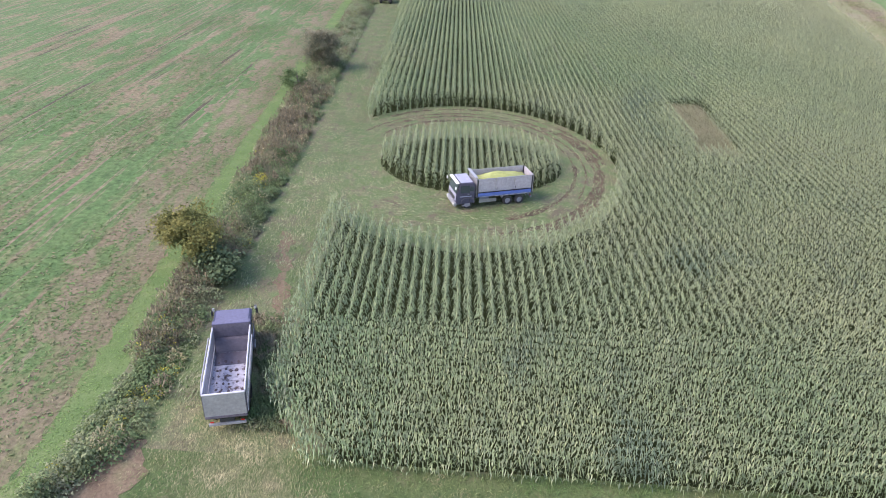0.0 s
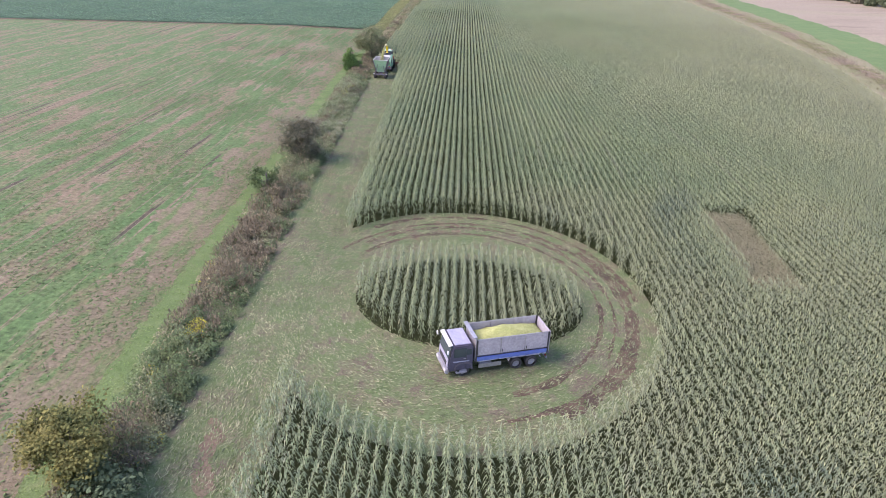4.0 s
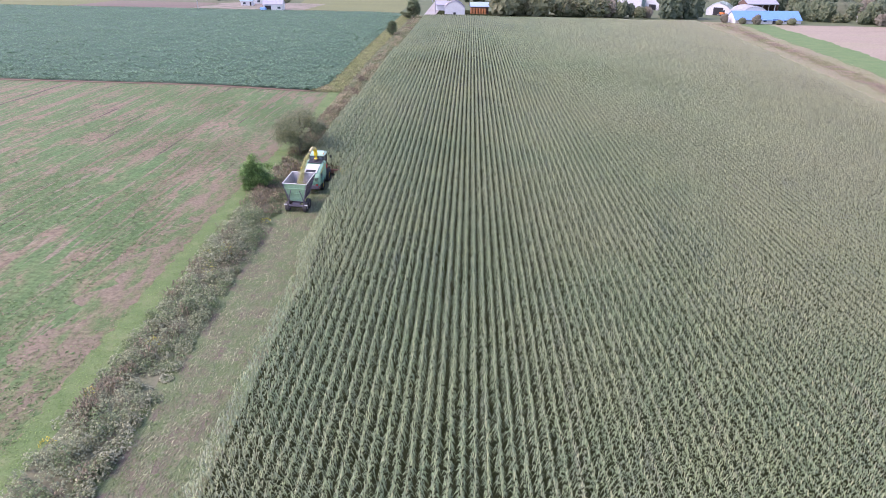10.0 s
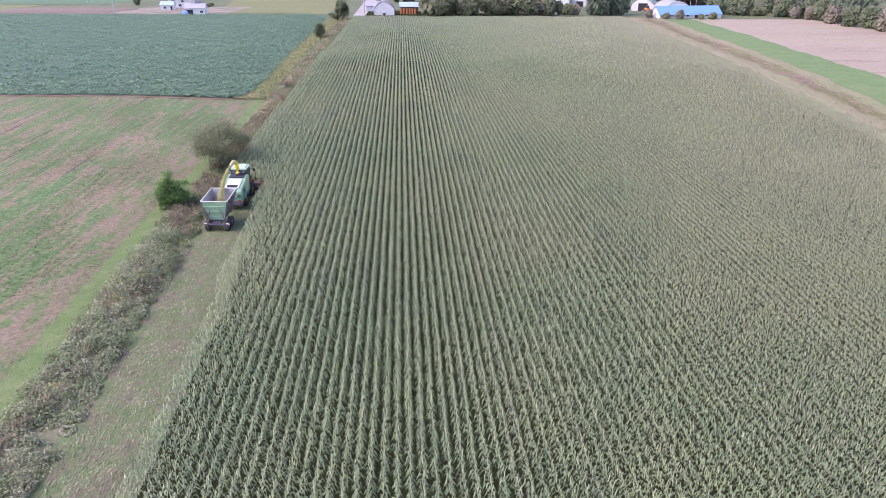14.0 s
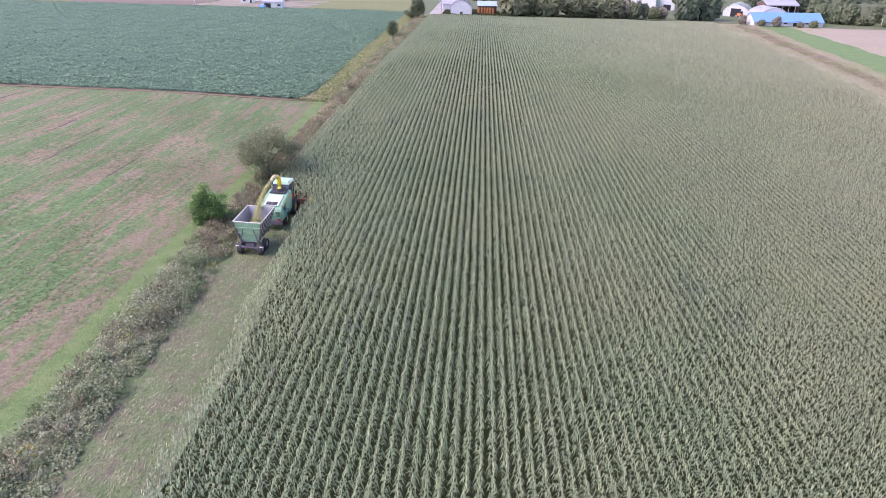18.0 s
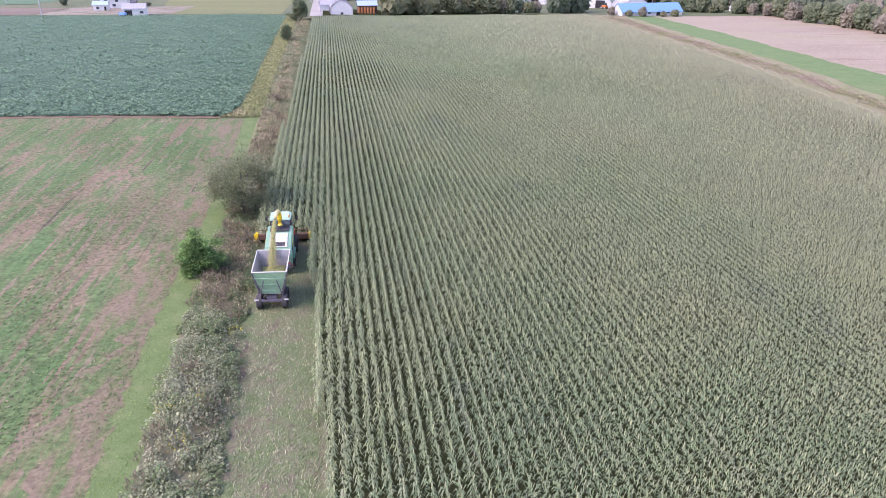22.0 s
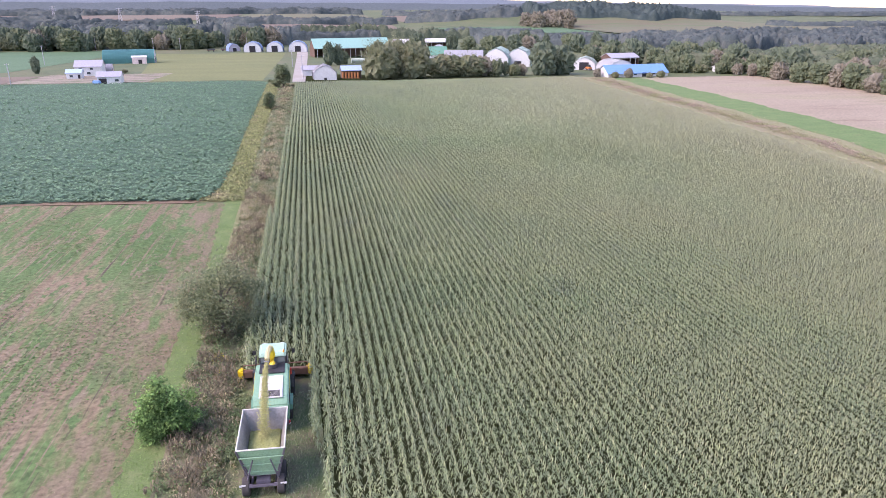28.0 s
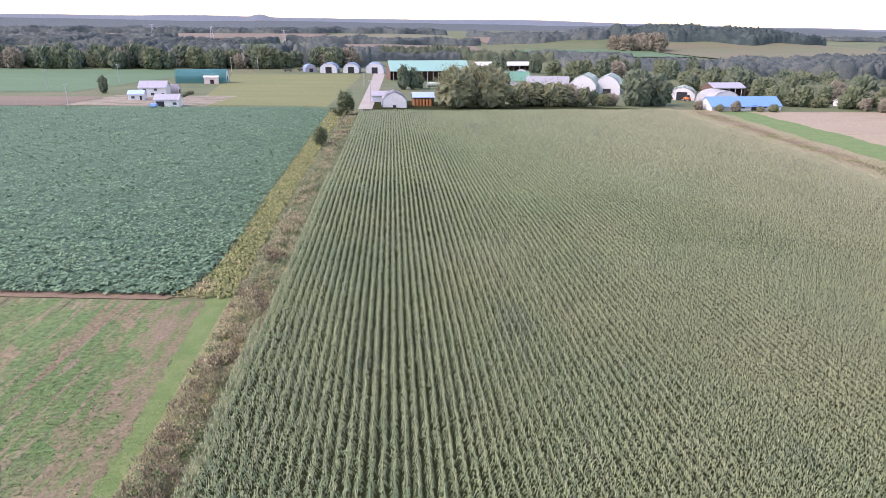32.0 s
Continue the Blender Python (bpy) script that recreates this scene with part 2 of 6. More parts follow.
M_TASSEL = mat("corn_tassel", [(0.3, (0.31, 0.345, 0.205)), (0.7, (0.38, 0.40, 0.24))], 0.3, 2.0, bump=0, island=0.25)
M_LITTER = mat("corn_litter", [(0.36, (0.14, 0.182, 0.092)), (0.48, (0.195, 0.225, 0.125)), (0.62, (0.28, 0.29, 0.175))], 0.45, 2.0, bump=0, island=0.35)
M_SOYL = mat("soy_leaf", [(0.3, (0.10, 0.195, 0.125)), (0.7, (0.145, 0.245, 0.155))], 0.1, 1.0, bump=0, island=0.35, through_leaf=0.2)
M_WEEDS = mat("hedge_leaf", [(0.32, (0.10, 0.155, 0.07)), (0.47, (0.135, 0.195, 0.09)), (0.58, (0.185, 0.22, 0.12)), (0.7, (0.25, 0.255, 0.165))], 0.3, 1.2, bump=0, island=0.42, through_leaf=0.15)
M_PLUME = mat("brown_seed_plume", [(0.34, (0.125, 0.11, 0.075)), (0.5, (0.168, 0.143, 0.098)), (0.66, (0.22, 0.188, 0.13))], 0.35, 1.2, bump=0, island=0.4, through_leaf=0.1)
M_SHRUBLEAF = mat("dark_hedge_leaf", [(0.34, (0.085, 0.125, 0.055)), (0.66, (0.135, 0.175, 0.075))], 0.4, 1.2, bump=0, island=0.35, through_leaf=0.15)
M_FLOWER = mat("yellow_flower_heads", [(0.34, (0.40, 0.36, 0.05)), (0.66, (0.30, 0.31, 0.07))], 0.8, 1.2, bump=0, island=0.3)
M_DRYWEED = mat("dry_hedge_weed", [(0.32, (0.20, 0.225, 0.12)), (0.45, (0.30, 0.285, 0.175)), (0.55, (0.34, 0.31, 0.205)), (0.66, (0.27, 0.25, 0.15)), (0.76, (0.22, 0.25, 0.12))], 0.25, 1.2, bump=0, island=0.4, through_leaf=0.3)
M_VINE = mat("pale_vine_leaf", [(0.34, (0.165, 0.21, 0.115)), (0.5, (0.21, 0.245, 0.145)), (0.66, (0.265, 0.28, 0.185))], 0.3, 1.2, bump=0, island=0.4, through_leaf=0.15)
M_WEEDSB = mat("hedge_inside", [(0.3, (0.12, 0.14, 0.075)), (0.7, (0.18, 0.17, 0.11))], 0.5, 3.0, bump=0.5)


# ---- mesh helpers ----
def numpy_mesh(name, verts, quads, tris, mats, qmat=None, tmat=None):
    me = bpy.data.meshes.new(name)
    nq, ntri = len(quads), len(tris)
    me.vertices.add(len(verts))
    me.vertices.foreach_set("co", np.asarray(verts, np.float32).ravel())
    loops = np.concatenate([np.asarray(quads, np.int32).ravel(), np.asarray(tris, np.int32).ravel()])
    me.loops.add(len(loops))
    me.loops.foreach_set("vertex_index", loops)
    me.polygons.add(nq + ntri)
    start = np.concatenate([np.arange(nq) * 4, nq * 4 + np.arange(ntri) * 3]).astype(np.int32)
    me.polygons.foreach_set("loop_start", start)
    for m in mats:
        me.materials.append(m)
    if qmat is not None or tmat is not None:
        me.polygons.foreach_set("material_index", np.concatenate([np.zeros(nq) if qmat is None else qmat, np.zeros(ntri) if tmat is None else tmat]).astype(np.int32))
    me.update(calc_edges=True)
    return me


def sheet(name, ys, left, right, material, lift=0.05, nx=8, label="", category="ground"):
    """A strip of land between two borders, laid on the ground's own slope."""
    ys = np.asarray(ys, float)
    l, r = np.array([left(y) for y in ys]), np.array([right(y) for y in ys])
    f = np.linspace(0, 1, nx + 1)
    x = l[:, None] + (r - l)[:, None] * f
    y = np.repeat(ys[:, None], nx + 1, 1)
    z = gz(x, y) + far_rise(x, y) + lift
    v = np.stack([x, y, z], -1).reshape(-1, 3)
    i = (np.arange(len(ys) - 1)[:, None] * (nx + 1) + np.arange(nx)).ravel()
    q = np.stack([i, i + 1, i + nx + 2, i + nx + 1], 1)
    ob = new(name, numpy_mesh(name, v, q, np.zeros((0, 3)), [material]))
    return tagged(ob, label, category, kind="structure")


def leaf_cloud(base, az, length, width, rise, droop, tilt=None):
    """Slim bent leaves: one face up to the bend and one down to the tip. Returns verts, quads, tris."""
    n = len(base)
    d = np.stack([np.cos(az), np.sin(az), np.zeros(n)], 1)
    s = np.stack([-np.sin(az), np.cos(az), np.zeros(n)], 1)
    if tilt is not None:
        s[:, 2] = tilt
    up = np.array([0, 0, 1.0])
    mid = base + d * (length * 0.45)[:, None] + up * rise[:, None]
    tip = base + d * (length * 0.95)[:, None] + up * (rise - droop)[:, None]
    w = width[:, None] * 0.5
    v = np.stack([base, mid + s * w, mid - s * w, tip], 1).reshape(-1, 3)
    k = np.arange(n)[:, None] * 4
    return v, np.zeros((0, 4), int), np.concatenate([k + np.array([[0, 1, 2]]), k + np.array([[2, 1, 3]])])


class Cloud:
    def __init__(self):
        self.v, self.q, self.t, self.qm, self.tm, self.n = [], [], [], [], [], 0

    def add(self, v, q, t, m=0):
        self.v.append(v), self.q.append(q + self.n), self.t.append(t + self.n)
        self.qm.append(np.full(len(q), m)), self.tm.append(np.full(len(t), m))
        self.n += len(v)

    def mesh(self, name, mats):
        c = np.concatenate
        return numpy_mesh(name, c(self.v), c(self.q), c(self.t), mats, c(self.qm), c(self.tm))


# ---- land ----
def build_ground():
    xs = np.unique(np.concatenate([np.linspace(-3600, -400, 17), np.linspace(-400, 400, 81), np.linspace(400, 1400, 21), np.linspace(1400, 4200, 15), [-70, 110]]))
    ys = np.unique(np.concatenate([np.linspace(-900, -200, 8), np.linspace(-200, 700, 91), np.linspace(700, 2000, 27), np.linspace(2000, 4600, 27)]))
    x, y = np.meshgrid(xs, ys)
    z = gz(x, y) + far_rise(x, y)
    z -= np.clip((np.abs(x) - 400) / 1500, 0, 1) * 3
    n = len(xs)
    i = (np.arange(len(ys) - 1)[:, None] * n + np.arange(n - 1)).ravel()
    q = np.stack([i, i + 1, i + n + 1, i + n], 1)
    ob = new("ground", numpy_mesh("ground", np.stack([x, y, z], -1).reshape(-1, 3), q, np.zeros((0, 3)), [M_LAND]))
    tagged(ob, "wide gently sloping farmland with green and brown fields", "ground", kind="structure")


build_ground()
yy = lambda a, b, s: np.append(np.arange(a, b, s), b)
sheet("hay_field", yy(-160, 133, 3), lambda y: -270.0, lambda y: at_u(VERGE_L(y), y) + 1.2, M_HAY, 0.05, 130, "mown meadow with green regrowth and dry brown streaks", "meadow")
sheet("meadow_margin", yy(-160, 133, 0.8), lambda y: at_u(VERGE_L(y), y) - (5.6 if y < 40 else 3.8) - 1.2 * math.sin(y * 0.31) - 0.9 * math.sin(y * 0.83 + 1) - 0.5 * math.sin(y * 2.7), lambda y: at_u(VERGE_L(y), y) + 0.25 * math.sin(y * 1.9), M_MARGIN, 0.056, 6, "dry brown margin of the meadow", "meadow")
sheet("verge", yy(-160, 138, 0.8), lambda y: at_u(VERGE_L(y), y) + 0.22 * math.sin(y * 2.3) + 0.15 * math.sin(y * 5.1), lambda y: at_u(HEDGE_L(y), y) + 1.2, M_VERGE, 0.062, 3, "short bright green grass track beside the hedge", "verge")
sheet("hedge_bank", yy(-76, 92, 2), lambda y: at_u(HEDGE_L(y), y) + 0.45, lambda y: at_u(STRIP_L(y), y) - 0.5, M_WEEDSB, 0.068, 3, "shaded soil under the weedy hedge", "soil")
sheet("hedge_bank", yy(92, 340, 2), lambda y: at_u(HEDGE_L(y), y) - 0.4, lambda y: at_u(STRIP_L(y), y), M_WEEDG, 0.068, 3, "dry weedy ground under the low hedge", "soil")
sheet("cut_ground", yy(-71.5, HEADER_Y + 0.4, 2), lambda y: at_u(STRIP_L(y), y) - 0.5, lambda y: max(at_u(CUT_R(y), y) + 0.5, -14.0 - (y + 70) * 0.75 if y < -59 else -99.0), M_CUT, 0.07, 6, "chopped maize stubble ground with wheel marks", "stubble")
sheet("crop_soil", yy(-71.4, 402, 4), lambda y: at_u(CUT_R(y) + 0.3 if y < HEADER_Y else STRIP_L(y), y), lambda y: float(FIELD_R(y)), M_SOIL, 0.05, 24, "soil between the maize rows, darkened to paint their shade", "soil")


def build_circle():
    """The cleared turning circle round the standing core."""
    a = np.linspace(0, 2 * math.pi, 121)
    rows = []
    for f in np.linspace(0, 1, 7):
        rx, ry = CORE[2] + 0.25 + (RING[2] + 0.15 - CORE[2]) * f, CORE[3] + 0.25 + (RING[3] + 0.15 - CORE[3]) * f
        cx, cy = CORE[0] + (RING[0] - CORE[0]) * f, CORE[1] + (RING[1] - CORE[1]) * f
        x, y = cx + rx * np.cos(a), cy + ry * np.sin(a)
        x = np.maximum(x, at_u(STRIP_L(y), y))
        rows.append(np.stack([x, y, gz(x, y) + 0.085], 1))
    v = np.stack(rows).reshape(-1, 3)
    k = (np.arange(6)[:, None] * 121 + np.arange(120)).ravel()
    ob = new("turning_circle", numpy_mesh("turning_circle", v, np.stack([k, k + 121, k + 122, k + 1], 1), np.zeros((0, 3)), [M_CUT]))
    tagged(ob, "cleared stubble circle round a core of standing maize", "stubble", kind="structure")


build_circle()
sheet("headland", yy(-160, -71.2, 3), lambda y: at_u(max(HEDGE_L(y), -30.2), y), lambda y: 120.0, mat("headland_grass", [(0.3, (0.07, 0.115, 0.042)), (0.5, (0.095, 0.13, 0.052)), (0.72, (0.16, 0.15, 0.085))], 0.4, 6.0, bump=0.6, dirt=0.35), 0.08, 20, "rough grass headland with yellowed wheel marks", "grass")
sheet("soy_field", yy(134.5, 349, 4), lambda y: -270.0, lambda y: float(SOY_R(y)), M_SOYB, 0.06, 130, "dense dark green soybean field", "field")
sheet("soy_edge", yy(133.2, 135, 0.6), lambda y: -270.0, lambda y: -44.6 + (y - 134) * 0.8, M_TRACK, 0.09, 20, "narrow brown soil edge of the soybean field", "soil")
sheet("field_verge", yy(134, 350, 4), lambda y: float(SOY_R(y)) - 1.0, lambda y: at_u(VERGE_L(y), y) + 0.6, M_WEEDG, 0.06, 3, "dry weedy strip beside the soybeans", "verge")
sheet("weedy_bank", yy(-60, 402, 6), lambda y: float(FIELD_R(y)), lambda y: float(GREEN_L(y)) + 0.8 * math.sin(y * 0.21), M_BANK, 0.06, 6, "grassy bank with dry brown weeds along the maize", "bank")
sheet("green_strip", yy(-60, 392, 3), lambda y: float(GREEN_L(y)) + 0.8 * math.sin(y * 0.21), lambda y: float(BARE_L(y)) + 0.7 * math.sin(y * 0.17) + 0.5 * math.sin(y * 0.61), M_GRASS2, 0.06, 4, "bright green grass strip", "grass")
sheet("bare_field", yy(-60, 392, 3), lambda y: float(BARE_L(y)) + 0.7 * math.sin(y * 0.17) + 0.5 * math.sin(y * 0.61), lambda y: 224.0 + max(0.0, 290 - y) * 0.5, M_PLOUGH, 0.06, 20, "pale harrowed bare field", "field")
sheet("yellow_field", yy(356, 624, 5), lambda y: -112 - (y - 361) * 0.193, lambda y: -54.5 - (y - 356) * 0.02, M_OATS, 0.06, 10, "yellow-green ripening crop beyond the soybeans", "field")
sheet("farm_lane", yy(352, 690, 6), lambda y: -41.0 - (y - 355) * 0.035, lambda y: -35.0 - (y - 355) * 0.024, M_LANE, 0.09, 2, "pale gravel farm lane", "lane")


def build_corn():
    """The standing crop, plant by plant in its rows: arching leaves across the gaps, upper leaves along the row, a tassel."""
    cl = Cloud()
    RS, step = 0.805, 0.25
    us, vs = np.arange(-31.73, 148, RS), np.arange(-60.2, 408, step)
    u, y = (a.ravel() for a in np.meshgrid(us, vs))

    def coarse(u, y):
        return np.clip(1 + np.hypot(np.maximum(np.abs(u + 2) - 46, 0), np.maximum(y - 128, 0)) / 80, 1, 2.9)

    count = np.floor(np.cumsum(1 / coarse(u, y).reshape(len(vs), len(us)), 0) + rng.random(len(us)))
    keep = corn_here(u + K * y, y) & (np.diff(count, axis=0, prepend=-1) > 0.5).ravel()
    u, y = u[keep], y[keep]
    hx, hy = (a.ravel() for a in np.meshgrid(np.arange(-19, 60, 0.25), np.arange(HEAD_Y + 0.1, -60.5, 0.72)))   # the headland rows run across
    k2 = corn_here(hx, hy)
    along = np.concatenate([np.zeros(len(u), bool), np.ones(k2.sum(), bool)])
    u, y = np.concatenate([u, hx[k2] - K * hy[k2]]), np.concatenate([y, hy[k2]])
    n = len(u)
    far = coarse(u, y)                                    # plants thin out and grow coarser far off
    turn = np.clip((far - 1) * 1.6, 0, 1)
    wild = np.clip((-16 - u) / 5, 0, 1) * np.clip((150 - y) / 70, 0, 1) * ~along    # the rows beside the hedge grow into each other
    u = u + rng.normal(0, 0.045, n) * ~along + rng.normal(0, 0.15, n) * wild
    y = y + rng.normal(0, 0.06, n) * ~along + rng.normal(0, 0.05, n) * along
    x = u + K * y
    h = 2.15 + 0.2 * np.sin(x * 0.13 + 1.3) * np.sin(y * 0.09) + rng.normal(0, 0.05, n) * (1 - 0.5 * turn)
    p = np.stack([x, y, gz(x, y)], 1)
    row = np.where(along, 0.0, math.pi / 2)
    across = row + math.pi / 2 + rng.normal(0, 0.5, n)
    # height on the stalk, along the row or across it, length, width, rise, droop
    ranks = ((0.985, 1, 0.30, 0.060, 0.17, 0.12), (0.93, 1, 0.36, 0.070, 0.17, 0.22), (0.87, 1, 0.42, 0.080, 0.15, 0.30), (0.80, 0, 0.34, 0.080, 0.20, 0.30),
             (0.71, 0, 0.38, 0.085, 0.20, 0.36), (0.62, 0, 0.42, 0.090, 0.20, 0.44), (0.52, 0, 0.44, 0.095, 0.20, 0.48), (0.36, 0, 0.46, 0.095, 0.18, 0.45))
    for k, (f, lengthwise, ln0, w0, rise0, droop0) in enumerate(ranks):
        some = rng.random(n) < np.where(turn > 0.5, 0.72, 0.95 if k < 7 else 0.6)
        m, tn, fr = int(some.sum()), turn[some], far[some]
        ff = f + (0.45 + 0.55 * f - f) * tn + rng.normal(0, 0.02, m)
        b = p[some]
        b[:, 2] += h[some] * ff
        side = math.pi * (k % 2)
        near_az = (row[some] + rng.normal(0, 0.75, m)) if lengthwise else across[some] + rng.normal(0, 0.45, m)
        near_az = near_az + rng.normal(0, 1.0, m) * wild[some]
        az = np.where(0.5 * tn > rng.random(m), row[some] + rng.normal(0, 0.32, m), near_az) + side
        ln = (ln0 + (0.40 - ln0) * tn) * rng.uniform(0.75, 1.25, m) * (1 + 0.35 * (fr - 1))
        wd = w0 * rng.uniform(0.8, 1.2, m) * (1 + 0.75 * (fr - 1))
        tilt = rng.normal(0, 0.12, m) + tn * rng.normal(0, 0.6, m) * (1.25 - f)
        v, q, t = leaf_cloud(b, az, ln, wd, rise0 * np.where(along[some], 1.25, 1.0) * rng.uniform(0.7, 1.3, m), droop0 * rng.uniform(0.7, 1.3, m) * (1 - 0.4 * tn), tilt)
        cl.add(v, q, t, 0)
    # stalks and low leaves show along the cut edges
    edge = ~(corn_here(x - 1.0, y) & corn_here(x + 1.0, y) & corn_here(x, y - 1.0) & corn_here(x, y + 1.0)) & (y < 140)
    for f in (0.08, 0.19, 0.3, 0.42):
        e = p[edge]
        ne = len(e)
        e[:, 2] += f * 2.1 + rng.normal(0, 0.05, ne)
        ln = rng.uniform(0.26, 0.46, ne)
        v, q, t = leaf_cloud(e, rng.uniform(0, 6.28, ne), ln, rng.uniform(0.06, 0.09, ne), ln * rng.uniform(0.2, 0.5, ne), ln * rng.uniform(0.5, 1.0, ne), rng.normal(0, 0.3, ne))
        cl.add(v, q, t, 0)
    e, ne = p[edge], int(edge.sum())
    a = rng.uniform(0, 6.28, ne)
    off = np.stack([np.cos(a), np.sin(a), np.zeros(ne)], 1) * 0.022
    v = np.stack([e - off, e + off, e + np.array([0, 0, 1.7])], 1).reshape(-1, 3)
    cl.add(v, np.zeros((0, 4), int), np.arange(len(v)).reshape(-1, 3), 0)
    # tassel: two slim spikes
    top = p.copy()
    top[:, 2] += h * 0.95
    for k in range(2):
        a = rng.uniform(0, 6.28, n)
        off = np.stack([np.cos(a), np.sin(a), np.zeros(n)], 1) * (0.03 * far)[:, None]
        lean = np.stack([np.cos(a + 1.3) * 0.1, np.sin(a + 1.3) * 0.1, rng.uniform(0.32, 0.5, n)], 1)
        v = np.stack([top - off, top + off, top + lean], 1).reshape(-1, 3)
        cl.add(v, np.zeros((0, 4), int), np.arange(len(v)).reshape(-1, 3), 1)
    ob = new("corn_field", cl.mesh("corn_field", [M_CORN, M_TASSEL]))
    tagged(ob, "tall grey-green maize standing in long straight rows", "maize crop", kind="stuff")


build_corn()


def build_hedge():
    """Weeds in clumps: leafy green, brown seed plumes, straw, dark shrubs, a few yellow flowers."""
    cl = Cloud()
    n = 3300
    y = np.concatenate([rng.uniform(-76, 142, 2450), rng.uniform(142, 336, n - 2450)])
    f = np.where(rng.random(n) < 0.16, rng.uniform(1.0, 1.11, n), rng.random(n))    # low weeds along the field side
    u = HEDGE_L(y) + (STRIP_L(y) - HEDGE_L(y)) * (0.09 + 0.82 * f)
    x = u + K * y
    near = y < 142
    shoulder = np.sin(np.clip(f, 0.06, 0.94) * math.pi) ** 0.45
    lump = 0.8 + 0.28 * np.sin(y * 0.41 + np.sin(x * 1.1)) + 0.22 * np.sin(y * 0.13 + 1.0)
    high = np.clip(shoulder * lump * rng.uniform(0.75, 1.25, n) * np.where(y < 60, 1.9, np.where(near, 1.35, 1.0)), 0.35, 2.6)
    wide = rng.uniform(0.4, 0.8, n) * np.where(near, 1.0, 1.5)
    brown = np.interp(y, (-70, -64, -50, -42, -36, -28, -9, -3, 14, 24, 30, 58, 64, 72, 80, 100, 118, 135, 200, 336), (0.03, 0.45, 0.4, 0.2, 0.15, 0.68, 0.7, 0.3, 0.15, 0.35, 0.15, 0.2, 0.4, 0.4, 0.45, 0.5, 0.35, 0.22, 0.12, 0.12))
    straw = np.interp(y, (-42, 5, 15, 58, 64, 100, 125, 150, 336), (0.05, 0.1, 0.4, 0.4, 0.08, 0.12, 0.42, 0.4, 0.36))
    roll = np.clip(rng.random(n) * 0.72 + 0.28 * (0.5 + 0.5 * np.sin(y * 0.37 + 2.0 * np.sin(x * 0.8 + y * 0.11))), 0, 1)
    kind = np.where(roll < brown, 1, np.where(roll < brown + straw, 2, 0))
    kind = np.where((kind == 0) & (rng.random(n) < 0.15), 3, kind)
    kind = np.where((kind == 1) & (f > 0.8) & (rng.random(n) < 0.6), 0, kind)
    kind = np.where((kind == 2) & (y > 5) & (y < 62), 5, kind)
    kind = np.where((y > 136) & ((f < 0.3) | (f > 0.72)) & (rng.random(n) < 0.75), 5, kind)
    kind = np.where((rng.random(n) < np.where(y < -55, 0.03, 0.014)) & near, 4, kind)
    kind = np.where(np.hypot(x + 27.9, (y + 36.6) * 0.7) < 0.8, 4, kind)    # one yellow flowering patch
    for k, (count, size, slim, up, spread) in enumerate(((84, (0.1, 0.25), (0.45, 0.75), (0.0, 0.4), 0.85), (70, (0.15, 0.4), (0.14, 0.3), (0.5, 1.3), 1.0), (60, (0.16, 0.42), (0.16, 0.32), (0.2, 0.9), 0.9), (66, (0.1, 0.26), (0.45, 0.75), (0.0, 0.5), 0.9), (60, (0.08, 0.2), (0.4, 0.8), (0.2, 0.8), 0.6), (84, (0.1, 0.26), (0.45, 0.75), (0.0, 0.4), 0.85))):
        c = np.flatnonzero(kind == k)
        if not len(c):
            continue
        i = np.repeat(c, count)
        m = len(i)
        d = rng.normal(0, 1, (m, 3))
        d[:, 2] = np.abs(d[:, 2])
        d /= np.linalg.norm(d, axis=1)[:, None]
        d *= rng.uniform(0.72, 1.06, m)[:, None]
        b = np.stack([x[i] + d[:, 0] * wide[i], y[i] + d[:, 1] * wide[i], gz(x[i], y[i]) + 0.1 + d[:, 2] * high[i] * spread], 1)
        ln = rng.uniform(*size, m) * np.where(y[i] > 142, 1.7, 1.0)
        v, q, t = leaf_cloud(b, np.arctan2(d[:, 1], d[:, 0]) + rng.normal(0, 0.7, m), ln, ln * rng.uniform(*slim, m), ln * rng.uniform(*up, m), ln * rng.uniform(0.1, 0.6, m), rng.normal(0, 0.4, m))
        cl.add(v, q, t, k)
    ob = new("hedge", cl.mesh("hedge", [M_WEEDS, M_PLUME, M_DRYWEED, M_SHRUBLEAF, M_FLOWER, M_VINE]))
    tagged(ob, "long overgrown hedge of mixed green and brown weeds", "hedge", kind="stuff")


build_hedge()


# ---- small cover on the land ----
def scatter(name, mats, n, pick, size, label, category, rise=(0.0, 0.4), droop=(0.1, 0.6), slim=(0.3, 0.6), lift=0.0, lay=None):
    x, y = pick(n)
    n = len(x)
    ln = rng.uniform(size[0], size[1], n)
    z = gz(x, y) + 0.08 + (lift(x, y, n) if callable(lift) else lift)
    az = rng.uniform(0, 6.28, n) if lay is None else lay(x, y) + rng.normal(0, 0.35, n)
    v, q, t = leaf_cloud(np.stack([x, y, z], 1), az, ln, ln * rng.uniform(slim[0], slim[1], n), ln * rng.uniform(rise[0], rise[1], n), ln * rng.uniform(droop[0], droop[1], n), rng.normal(0, 0.3, n))
    cl = Cloud()
    cl.add(v, q, t)
    return tagged(new(name, cl.mesh(name, mats)), label, category, kind="stuff")


def pick_hay(n):
    y = rng.uniform(-85, 131, n)
    x = at_u(VERGE_L(y), y) - np.abs(rng.normal(0, 26, n)) - 0.2
    keep = np.sin(x * 0.5 + np.sin(y * 0.11) * 1.2) + np.sin(y * 0.23 + x * 0.11) + rng.normal(0, 0.6, n) > -0.1
    return x[keep], y[keep]


